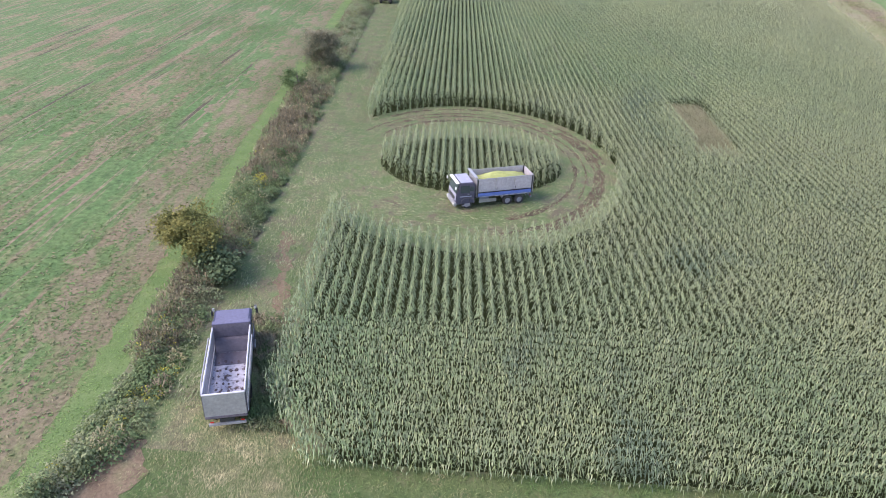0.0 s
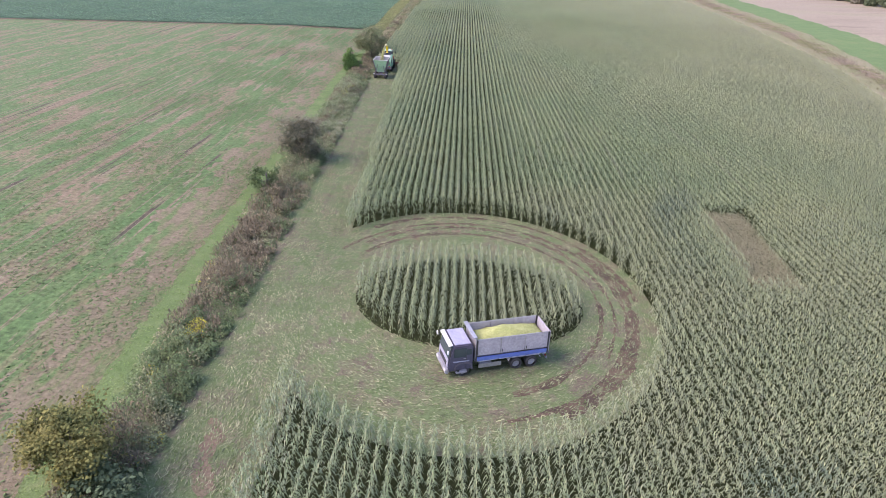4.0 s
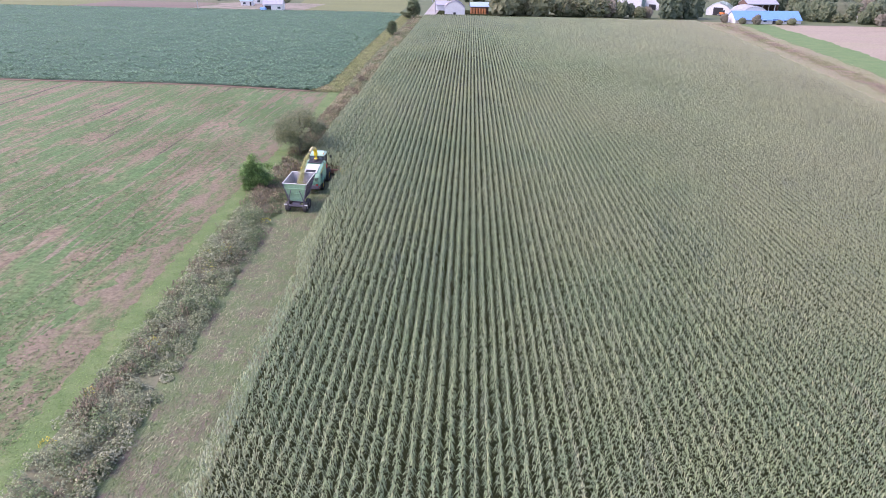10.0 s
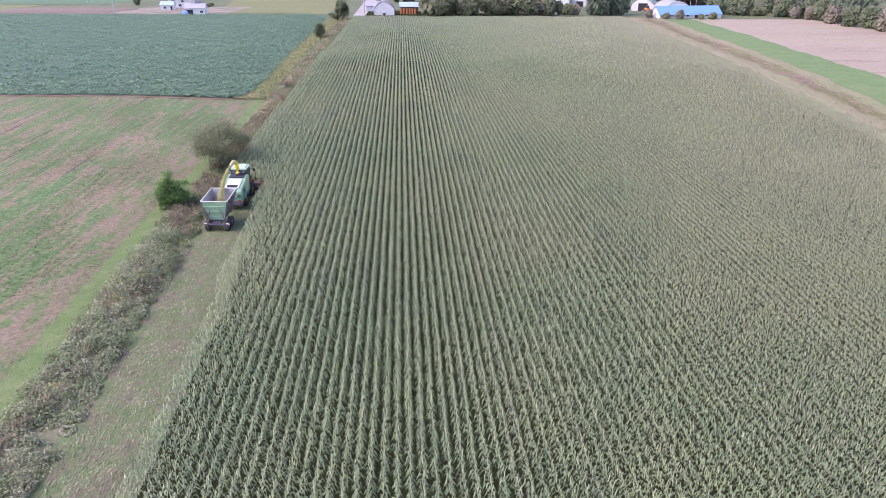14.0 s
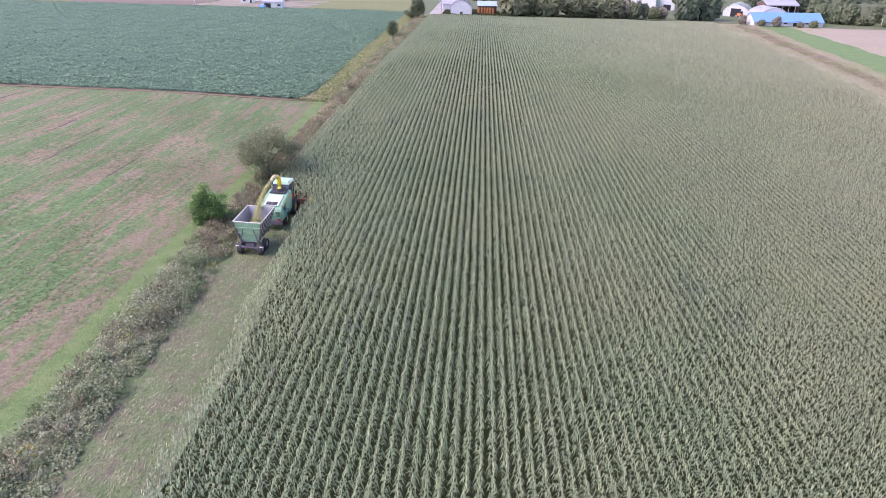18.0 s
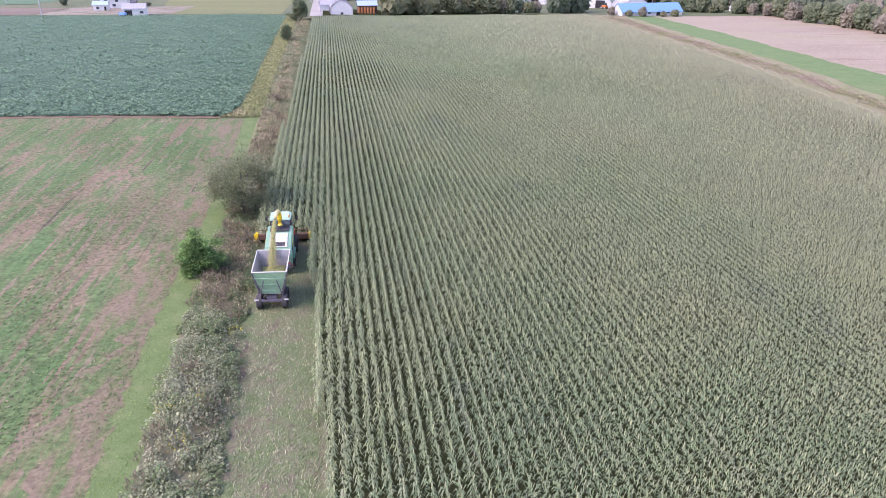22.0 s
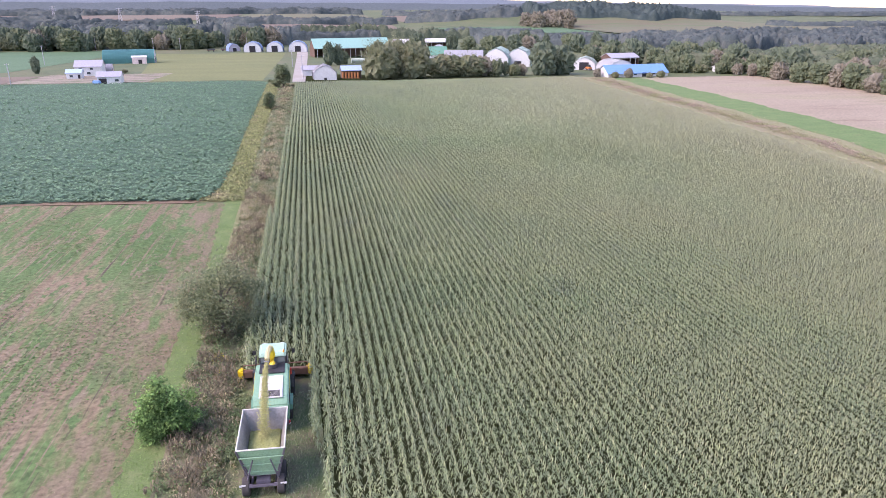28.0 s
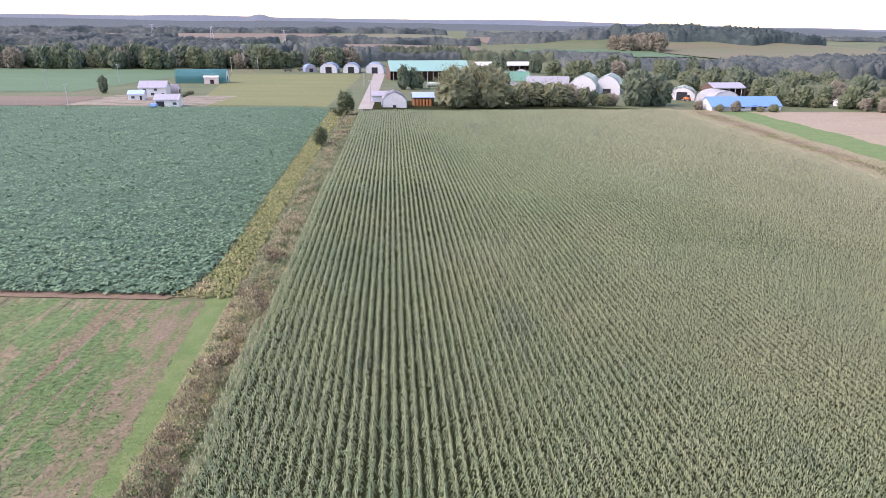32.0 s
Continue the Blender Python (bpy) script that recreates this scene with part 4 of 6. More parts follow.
    for k in range(6):
        x = -2.45 + k * 0.98
        part("drum", rod((x, 4.55, 0.28), (x, 4.55, 0.62), 0.47, 0.42, 16), P_DARK, t)
    for k in range(7):
        x = -2.94 + k * 0.98
        part("snout", hull([(4.3, 0.18), (4.3, 0.95 if k in (0, 6) else 0.6), (4.7, 0.8 if k in (0, 6) else 0.5), (5.7, 0.12)], x - (0.2 if k in (0, 6) else 0.09), x + (0.2 if k in (0, 6) else 0.09), bevel=0.03), P_YELLOW if k in (0, 6) else P_GREEN, t, "pointed divider snout")
    for s in (-1, 1):
        part("end_cover", box((0.5, 0.75, 0.75), (s * 2.75, 4.15, 0.8), 0.14), P_YELLOW, t, "yellow header end cover")
    return t


def build_trailer(y0):
    yc = y0 + 1.3
    t = thing("forage_trailer", slope_pose(at_u(-26.3, yc), yc, ROWYAW - 1.0) @ Matrix.Diagonal((0.98, 1.04, 1.06, 1)), "green high-sided forage trailer with a flared open hopper", "trailer")
    W, L, wb, lb, zt, zb = 1.5, 2.2, 0.82, 1.45, 3.62, 1.25

    def panel(pts, n, mat_out, name, label=""):
        bm = bmesh.new()
        c = [Vector(p) for p in pts]
        nv = Vector(n).normalized() * 0.05
        vs = [bm.verts.new(p) for p in c] + [bm.verts.new(p - nv) for p in c]
        bm.faces.new(vs[:4])
        bm.faces.new(vs[4:][::-1])
        for i in range(4):
            bm.faces.new((vs[(i + 1) % 4], vs[i], vs[4 + i], vs[4 + (i + 1) % 4]))
        bmesh.ops.recalc_face_normals(bm, faces=bm.faces[:])
        return part(name, bm, mat_out, t, label)

    panel([(-wb, -lb, zb), (wb, -lb, zb), (W, -L, zt), (-W, -L, zt)], (0, -1, 0.3), P_TGREEN, "rear_panel")
    panel([(-wb, lb, zb), (wb, lb, zb), (W, L, zt), (-W, L, zt)], (0, 1, 0.3), P_GREY, "front_panel", "grey steel front panel")
    for s in (-1, 1):
        panel([(s * wb, -lb, zb), (s * wb, lb, zb), (s * W, L, zt), (s * W, -L, zt)], (s, 0, 0.3), P_GREY, "side_panel")
        for k in range(7):
            f = -1 + k / 3
            part("side_rib", rod((s * (wb + 0.04), f * lb, zb), (s * (W + 0.04), f * L, zt - 0.04), 0.045, 0.045, 5), P_PURPLE, t)
        part("rear_post", rod((s * (wb + 0.1), -lb - 0.05, zb - 0.3), (s * (W + 0.02), -L - 0.03, zt), 0.06, 0.06, 6), P_PURPLE, t)
        part("door_ram", rod((s * 1.0, -lb - 0.35, 1.2), (s * 0.55, -L + 0.18, 2.75), 0.05, 0.05, 7), P_PURPLE, t)
        part("tail_lamp", box((0.42, 0.06, 0.14), (s * 1.3, -2.0, 0.95), 0.02), P_WHITE, t, "white and red tail lamp board")
        part("tail_arm", rod((s * 0.7, -1.9, 0.95), (s * 1.3, -1.98, 0.95), 0.04), P_PURPLE, t)
        for y in (-1.55, -0.2):
            wheel(t, (s * 1.12, y, 0.6), 0.6, 0.5, P_RIMG, s, 0)
        part("walking_beam", box((0.14, 1.6, 0.2), (s * 0.78, -0.88, 0.62), 0.03), P_PURPLE, t)
    part("floor", box((1.64, 2.9, 0.08), (0, 0, zb), 0.01), P_GREY, t)
    for k in range(3):
        part("rear_rib", rod((-1.0 - k * 0.2, -lb - 0.12 - k * 0.27, 1.6 + k * 0.7), (1.0 + k * 0.2, -lb - 0.12 - k * 0.27, 1.6 + k * 0.7), 0.04, 0.04, 5), P_TGREEN, t)
    part("rim", tube([(-W, -L, zt), (W, -L, zt), (W, L, zt), (-W, L, zt), (-W, -L, zt)], [0.055] * 5, 6), plain("worn_pale_rim", (0.58, 0.6, 0.54), 0.5), t, "pale worn hopper rim")
    part("chassis", box((0.9, 3.6, 0.26), (0, 0, 0.98), 0.03), P_PURPLE, t)
    part("rear_bar", box((2.2, 0.16, 0.16), (0, -1.95, 0.85), 0.03), P_PURPLE, t)
    for y in (-1.55, -0.2):
        part("axle", rod((-1.1, y, 0.6), (1.1, y, 0.6), 0.08), P_DARK, t)
    part("drawbar", tube([(0, 1.7, 0.98), (0, 2.7, 0.9), (0, 3.55, 0.78)], [0.16, 0.13, 0.08], 6), P_PURPLE, t)
    part("valve_box", box((0.34, 0.9, 0.3), (0.05, 3.1, 1.15), 0.05), P_SILVER, t, "pale hydraulic valve box on the drawbar")
    part("jack_stand", rod((0.3, 3.3, 0.3), (0.3, 3.3, 1.2), 0.05), P_DARK, t)
    return t


def heap(name, cx, cy, w, l, z0, h, m, label, yaw=0.0, base=None):
    """A loose heap with a lumpy upper face and a flat underside."""
    n = 22
    X, Y = np.meshgrid(np.linspace(-w / 2, w / 2, n), np.linspace(-l / 2, l / 2, n))
    dome = (1 - np.abs(2 * X / w) ** 1.6).clip(0, 1) ** 0.7 * (1 - np.abs(2 * Y / l) ** 1.5).clip(0, 1) ** 0.8
    Z = z0 + h * dome * (0.85 + 0.15 * np.sin(X * 3 + 1) * np.sin(Y * 2.2)) + rng.normal(0, 0.03, X.shape)
    v = np.stack([X, Y, Z], -1).reshape(-1, 3)
    v2 = v.copy()
    v2[:, 2] = z0 - 0.35
    i = (np.arange(n - 1)[:, None] * n + np.arange(n - 1)).ravel()
    q = np.stack([i, i + 1, i + n + 1, i + n], 1)
    rim = np.concatenate([np.arange(n), np.arange(1, n) * n + n - 1, (n * n - 1) - np.arange(1, n), (np.arange(n - 2, 0, -1)) * n])
    side = np.stack([rim, np.roll(rim, -1), np.roll(rim, -1) + n * n, rim + n * n], 1)
    me = numpy_mesh(name, np.concatenate([v, v2]), np.concatenate([q, side[:, ::-1], q[:, ::-1] + n * n]), np.zeros((0, 3)), [m])
    ob = new(name, me)
    ob.matrix_world = base @ Matrix.Translation((cx, cy, 0))
    return tagged(ob, label, "forage")


harv = build_harvester(TR_Y)
trail = build_trailer(TR_Y)
heap("chopped_maize", 0.0, 0.1, 2.1, 3.3, 2.3, 0.5, P_FEED, "fresh yellow-green chopped maize lying in the trailer", base=trail.matrix_world.copy())


def build_stream():
    """Chopped crop thrown in an arc from the spout into the hopper."""
    n = 18000
    f = rng.random(n) ** 0.8
    a, b = harv.matrix_world @ Vector((-0.2, -2.38, 5.2)), trail.matrix_world @ Vector((0.0, -0.3, 2.2))
    x = a.x + (b.x - a.x) * f + rng.normal(0, 1, n) * (0.05 + 0.16 * f)
    y = a.y + (b.y - a.y) * f + rng.normal(0, 1, n) * (0.05 + 0.13 * f)
    z = a.z + 0.35 * f + (b.z - a.z - 0.35) * f ** 2 + rng.normal(0, 1, n) * (0.06 + 0.1 * f)
    ln = rng.uniform(0.03, 0.075, n)
    v, q, t = leaf_cloud(np.stack([x, y, z], 1), rng.uniform(0, 6.28, n), ln, ln * 0.6, ln * rng.uniform(-0.5, 0.6, n), ln * 0.3, rng.normal(0, 0.6, n))
    cl = Cloud()
    cl.add(v, q, t)
    tagged(new("forage_stream", cl.mesh("forage_stream", [mat("flying_forage", [(0.3, (0.34, 0.35, 0.14)), (0.7, (0.44, 0.44, 0.2))], 2.0, 5.0, bump=0, island=0.3)])), "jet of chopped maize blown from the spout into the trailer", "forage", kind="stuff")


build_stream()


# ---- tipper lorries ----
def build_lorry(m, cabm, wallm, bandm, label, loaded):
    t = thing("tipper_lorry", m, label, "lorry")
    # cab
    cab = part("cab", hull([(2.35, 0.65), (2.35, 2.55), (2.5, 2.85), (3.95, 2.85), (4.25, 1.9), (4.35, 0.95), (4.3, 0.55)], -1.24, 1.24, bevel=0.07), cabm, t)
    part("windscreen", hull([(4.0, 2.74), (4.06, 2.74), (4.36, 1.78), (4.3, 1.78)], -1.14, 1.14), P_GLASS, cab)
    bm = bmesh.new()
    for k in range(5):
        box((2.1, 0.05, 0.03), (0, 2.75 + k * 0.25, 2.86), 0.01, bm)
    part("roof_rib", bm, cabm, cab)
    if loaded:
        part("roof_visor", box((2.4, 0.36, 0.06), (0, 4.18, 2.86), 0.03, rot=(-12, 0, 0)), P_WHITE if loaded else P_NAVY, t, "sun visor over the windscreen")
    part("grille", box((1.7, 0.06, 0.34), (0, 4.38, 1.2), 0.02), P_DARK, cab)
    part("front_panel", box((2.3, 0.05, 0.72), (0, 4.345, 1.35), 0.02, rot=(4, 0, 0)), P_LROOF if loaded else cabm, cab)
    part("roof_panel", box((2.2, 1.3, 0.05), (0, 3.2, 2.86), 0.02), P_LROOF if loaded else P_SLATE, cab)
    part("front_bumper", box((2.48, 0.3, 0.42), (0, 4.4, 0.6), 0.06), P_SILVER if loaded else P_PURPLE, t)
    for s in (-1, 1):
        part("side_window", box((0.04, 0.98, 0.78), (s * 1.245, 3.42, 2.2), 0.02), P_GLASS, cab)
        part("quarter_window", box((0.04, 0.42, 0.5), (s * 1.245, 2.68, 2.2), 0.02), P_GLASS, cab)
        part("door_seam", box((0.02, 0.03, 1.4), (s * 1.245, 2.92, 1.5), 0), P_DARK, cab)
        part("cab_step", box((0.22, 0.9, 0.1), (s * 1.2, 3.25, 0.42), 0.02), P_SILVER, t)
        part("door_handle", box((0.04, 0.2, 0.05), (s * 1.27, 3.05, 1.66), 0.01), P_SILVER, cab)
        part("door_trim", box((0.03, 1.3, 0.1), (s * 1.25, 3.3, 1.42), 0.01), P_LROOF, cab)
        part("mirror", box((0.2, 0.1, 0.3), (s * 1.45, 4.48, 2.5), 0.03), P_WHITE, t)
        part("headlamp", box((0.42, 0.06, 0.2), (s * 0.95, 4.54, 0.66), 0.02), P_HEAD, t)
        part("mirror", box((0.16, 0.08, 0.42), (s * 1.52, 4.3, 2.35), 0.03), P_DARK, t)
        part("mirror_arm", tube([(s * 1.2, 4.15, 2.75), (s * 1.5, 4.32, 2.75), (s * 1.52, 4.3, 2.3)], [0.025] * 3, 5), P_DARK, t)
        wheel(t, (s * 1.05, 3.1, 0.5), 0.5, 0.3, P_RIMG, s)
        part("wheel_arch", hull([(2.45, 0.6), (2.5, 1.0), (2.8, 1.18), (3.4, 1.18), (3.7, 1.0), (3.75, 0.6), (3.85, 0.6), (3.8, 1.08), (3.45, 1.3), (2.75, 1.3), (2.4, 1.08), (2.35, 0.6)], s * 0.95, s * 1.28), P_PURPLE, t)
        for y in (-1.3, -2.6):
            wheel(t, (s * 0.98, y, 0.5), 0.5, 0.52, P_RIMG, s)
        part("mudguard", tube([(s * 1.0, -0.62, 0.85), (s * 1.0, -0.75, 1.12), (s * 1.0, -3.15, 1.12), (s * 1.0, -3.35, 0.85)], [0.24] * 4, 6, flat=0.16), P_EDGE, t)
        part("side_guard", box((0.06, 1.9, 0.38), (s * 1.15, 0.9, 0.72), 0.02), P_GREY, t)
        part("fuel_tank" if s > 0 else "tool_box", box((0.42, 1.0, 0.5), (s * 0.85, 1.2, 0.75), 0.08), P_SILVER, t)
        part("tail_lamp", box((0.22, 0.06, 0.1), (s * 0.9, -3.92, 0.74), 0.02), P_LAMP, t)
    part("chassis", box((0.86, 8.0, 0.28), (0, 0.05, 0.85), 0.02), P_DARK, t)
    for y in (3.1, -1.3, -2.6):
        part("axle", rod((-1.0, y, 0.5), (1.0, y, 0.5), 0.09), P_DARK, t)
    part("rear_bumper", box((2.2, 0.14, 0.16), (0, -3.95, 0.6), 0.02), P_SILVER, t)
    # body
    z0, z1, y0, y1, w = 1.22, (3.12 if loaded else 2.82), -3.9, 2.15, 1.24
    part("bed_floor", box((w * 2, y1 - y0, 0.1), (0, (y0 + y1) / 2, z0), 0.01), P_BED, t, "scraped pale bed floor with residue")
    for s in (-1, 1):
        for k in range(3):
            a = y0 + 0.02 + k * (y1 - y0) / 3
            b = a + (y1 - y0) / 3 - 0.03
            part("side_board", box((0.07, b - a, z1 - z0 - 0.5), (s * (w - 0.03), (a + b) / 2, z0 + 0.5 + (z1 - z0 - 0.5) / 2), 0.015), wallm, t)
            part("side_latch", box((0.05, 0.06, 0.24), (s * (w + 0.03), b - 0.12, z0 + 0.75), 0.01), P_DARK, t)
        part("lower_band", box((0.1, y1 - y0, 0.34), (s * (w - 0.02), (y0 + y1) / 2, z0 + 0.2), 0.02), bandm, t, "painted lower side band")
        part("top_rail", box((0.1, y1 - y0, 0.09), (s * (w - 0.02), (y0 + y1) / 2, z1), 0.03), P_EDGE if not loaded else P_SILVER, t)
        for y in (y0 + 0.06, y1 - 0.06):
            part("corner_post", box((0.14, 0.14, z1 - z0 + 0.05), (s * (w - 0.03), y, (z0 + z1) / 2), 0.02), P_DARK if loaded else P_PURPLE, t)
        if not loaded:
            part("side_pipe", tube([(s * (w + 0.12), y0 + 0.4, 2.4), (s * (w + 0.14), y0 + 1.2, 2.75), (s * (w + 0.14), y1 - 1.0, 2.75)], [0.05] * 3, 6), P_SILVER, t)
    part("tailgate", box((w * 2 - 0.05, 0.09, z1 - z0 - 0.02), (0, y0 - 0.06, (z0 + z1) / 2), 0.02), P_SILVER if not loaded else wallm, t, "flat grey tailgate")
    if not loaded:
        part("tailgate_rail", box((w * 2, 0.12, 0.07), (0, y0 - 0.06, z1), 0.02), P_EDGE, t)
        part("ram_housing", hull([(y1 - 0.05, z0), (y1 - 0.05, z0 + 0.85), (y1 - 0.3, z0 + 0.8), (y1 - 0.62, z0 + 0.05)], -w + 0.1, w - 0.1, bevel=0.03), P_PURPLE, t, "sloping steel box over the tipping ram")
        # thin dark plate added to make the floor's front end darker
        part("worn_plate", box((w * 2 - 0.25, 1.2, 0.03), (0, y1 - 1.25, z0 + 0.065), 0.01), P_PURPLE, t, "darker plate over the front of the bed floor")
        part_rng = np.random.default_rng(5)
        for k in range(34):                                 # rows of damp marks left by the load
            cx = -0.8 + 0.4 * (k % 5) + part_rng.normal(0, 0.05)
            cy = y0 + 0.7 + 0.62 * (k // 5) + part_rng.normal(0, 0.06)
            rr = part_rng.uniform(0.06, 0.13) * (1.7 if k > 24 else 1.0)
            bm = bmesh.new()
            pts = [(cx + rr * math.cos(a) * part_rng.uniform(0.5, 1.1), cy + rr * 1.2 * math.sin(a) * part_rng.uniform(0.5, 1.1)) for a in np.linspace(0, 5.6, 9)]
            lo = [bm.verts.new((px, py, z0 + 0.04)) for px, py in pts]
            hi = [bm.verts.new((cx + (px - cx) * 0.7, cy + (py - cy) * 0.7, z0 + 0.095)) for px, py in pts]
            bm.faces.new(hi)
            for a in range(9):
                bm.faces.new((lo[a], lo[(a + 1) % 9], hi[(a + 1) % 9], hi[a]))
            part("residue", bm, P_RESID, t)
    part("tailgate_sill", box((w * 2, 0.16, 0.16), (0, y0 - 0.08, z0 - 0.05), 0.03), P_PURPLE, t)
    part("headboard", box((w * 2 - 0.05, 0.09, z1 - z0 + 0.25), (0, y1, (z0 + z1) / 2 + 0.1), 0.02), P_PURPLE if not loaded else P_SILVER, t, "raised metal headboard")
    part("cab_guard", box((w * 2, 0.34, 0.07), (0, y1 + 0.12, z1 + 0.22), 0.02), P_SILVER if loaded else P_SLATE, t)
    return t


parked = build_lorry(slope_pose(-20.75, -65.6, 14.5) @ Matrix.Diagonal((0.93, 1.02, 1.0, 1)), P_NAVY, P_SILVER, P_SILVER, "slate blue tipper lorry with an empty high-sided silver body", False)
turning = build_lorry(slope_pose(-4.7, -37.4, 110) @ Matrix.Diagonal((0.94, 0.93, 0.94, 1)), P_LAV, P_PANEL, P_BLUE, "violet tipper lorry with lavender roof, heaped with chopped maize", True)
heap("chopped_maize", 0, -0.85, 2.3, 5.7, 2.5, 0.85, P_FEED, "heaped chopped maize filling the lorry body", base=turning.matrix_world.copy())


# ---- wheel ruts in the turning circle ----
def rut(e, a0, a1, width, mat_, label):
    a = np.radians(np.linspace(a0, a1, 420))
    rag = np.convolve(rng.normal(0, 1, 420), np.ones(9) / 4, "same") + np.convolve(rng.normal(0, 1, 420), np.ones(40) / 9, "same")
    wv = width * np.clip(0.95 + 0.34 * rag, 0.05, 1.9)
    v = []
    for k, s in enumerate((-1, -0.4, 0.4, 1)):
        rx, ry = e[2] + s * wv / 2, e[3] + s * wv / 2
        x, y = e[0] + rx * np.cos(a), e[1] + ry * np.sin(a)
        v.append(np.stack([x, y, gz(x, y) + (0.094, 0.09, 0.09, 0.094)[k]], 1))
    v = np.stack(v, 1).reshape(-1, 3)
    v[:, 2] += 0.006 if width < 1 else 0.0
    i = (np.arange(len(a) - 1)[:, None] * 4 + np.arange(3)).ravel()
    ob = new("wheel_rut", numpy_mesh("wheel_rut", v, np.stack([i, i + 1, i + 5, i + 4], 1), np.zeros((0, 3)), [mat_]))
    tagged(ob, label, "wheel rut", kind="structure")


M_RUT = mat("rut_soil", [(0.40, (0.07, 0.05, 0.036)), (0.54, (0.12, 0.084, 0.058)), (0.68, (0.138, 0.13, 0.075))], 0.7, 6.0, bump=0.8, dirt=0.4)
M_SMEAR = mat("pressed_soil", [(0.40, (0.135, 0.112, 0.078)), (0.47, (0.142, 0.14, 0.083)), (0.54, (0.115, 0.155, 0.068))], 0.5, 6.0, bump=0.8, dirt=0.45)
for dx, a0, a1, w in ((-1.6, -60, 40, 0.9), (-2.2, -75, 150, 0.45), (-4.3, -70, 145, 0.5), (-3.2, -30, 50, 0.35), (-0.8, 5, 130, 0.5), (-3.0, 40, 140, 0.55)):
    rut((RING[0], RING[1], RING[2] + dx, RING[3] + dx * 1.25), a0, a1, w, M_RUT, "brown wheel rut pressed into the stubble")
for dx, a0, a1, w in ((-3.2, -60, 140, 1.6), (-4.6, 190, 340, 1.0), (-5.8, 200, 330, 0.6), (-3.0, 185, 335, 0.6)):
    rut((RING[0], RING[1], RING[2] + dx, RING[3] + dx * 1.25), a0, a1, w, M_SMEAR, "bare brown soil pressed by turning lorries")
for a0, dx in ((119, -4.2), (103, -3.4), (96, -3.8)):
    rut((RING[0], RING[1], RING[2] + dx, RING[3] + dx * 1.1), a0 - 2.2, a0 + 2.2, 3.0, M_TRACK, "reddish scuffed soil in the turning circle")
for u, w, m in ((0.6, 0.3, M_SMEAR), (2.9, 0.25, M_SMEAR), (4.5, 0.22, M_SMEAR)):
    sheet("wheel_line", yy(-52, 61, 0.5), lambda y, u=u, w=w: at_u(STRIP_L(y) + u, y) - w * (0.8 + 0.5 * math.sin(y * 1.7 + u) * math.sin(y * 0.6)), lambda y, u=u, w=w: at_u(STRIP_L(y) + u, y) + w * (0.8 + 0.5 * math.sin(y * 1.3) * math.sin(y * 0.45 + u)), m, 0.088, 2, "faint wheel line in the cut strip", "wheel rut")
sheet("bare_soil", yy(-80, -70.6, 0.4), lambda y: -24.9 + min(0.0, y + 71.2) * 0.72 - 0.3 * math.sin(y * 1.9), lambda y: -23.3 + max(0.0, y + 71.8) * -0.9 + 0.35 * math.sin(y * 2.3) + 0.15 * math.sin(y * 6.1), M_TRACK, 0.11, 3, "bare reddish soil at the field entrance", "soil")
sheet("bare_soil", yy(-62.5, -46, 0.4), lambda y: -20.5 - max(0.0, y + 57.5) * 0.22 - 0.25 * math.sin(y * 2.3) - 0.15 * math.sin(y * 5.9), lambda y: -19.6 - max(0.0, y + 57.5) * 0.22 + 0.3 * math.sin(y * 1.7 + 1) + 0.15 * math.sin(y * 4.7), M_TRACK, 0.092, 3, "bare reddish soil beside the parked lorry", "soil")


# ---- trees ----
def crown_mesh(name, h, r, squash, leaves, size, m, low, seed, clumps):
    """Leaves in clumps on an uneven, open crown."""
    g = np.random.default_rng(seed)
    d = g.normal(0, 1, (clumps, 3))
    d /= np.linalg.norm(d, axis=1)[:, None]
    d *= (g.uniform(0.25, 1.0, clumps) ** 0.5)[:, None]
    zc, rz = (h + low) / 2, (h - low) / 2
    c = d * np.array([r, r, rz * squash]) * 0.82 + np.array([0, 0, zc])
    c[:, :2] += 0.16 * r * np.sin(c[:, [1, 0]] * 1.7 + seed)
    k = g.integers(0, clumps, leaves)
    p = c[k] + g.normal(0, 0.5, (leaves, 3)) * r * np.array([0.30, 0.30, 0.24]) * g.uniform(0.6, 1.25, clumps)[k][:, None]
    p[:, 2] = np.clip(p[:, 2], max(low, 0.0) * 0.6, None)
    ln = g.uniform(size * 0.6, size * 1.35, leaves)
    v, q, t = leaf_cloud(p, g.uniform(0, 6.28, leaves), ln, ln * g.uniform(0.4, 0.7, leaves), ln * g.uniform(-0.3, 0.5, leaves), ln * g.uniform(0.0, 0.6, leaves), g.normal(0, 0.5, leaves))
    cl = Cloud()
    cl.add(v, q, t)
    return cl.mesh(name, [m]), c


def inner_mass(h, r, m, low, seed):
    """The dense, ragged inside of a far crown."""
    bm = bmesh.new()
    zc, rz = (h + low) / 2, (h - low) / 2
    g = np.random.default_rng(seed)
    for v in bmesh.ops.create_icosphere(bm, subdivisions=4, radius=1.0)["verts"]:
        f = 0.76 + 0.26 * noise.noise(v.co * 2.0 + Vector((seed, 0, 0))) + 0.1 * noise.noise(v.co * 5.5 + Vector((0, seed, 0))) + g.normal(0, 0.065)
        v.co = Vector((v.co.x * r * f, v.co.y * r * f, zc - 0.06 * h + v.co.z * rz * f))
    me = bpy.data.meshes.new("inner_crown")
    bm.to_mesh(me)
    bm.free()
    me.materials.append(m)
    return me


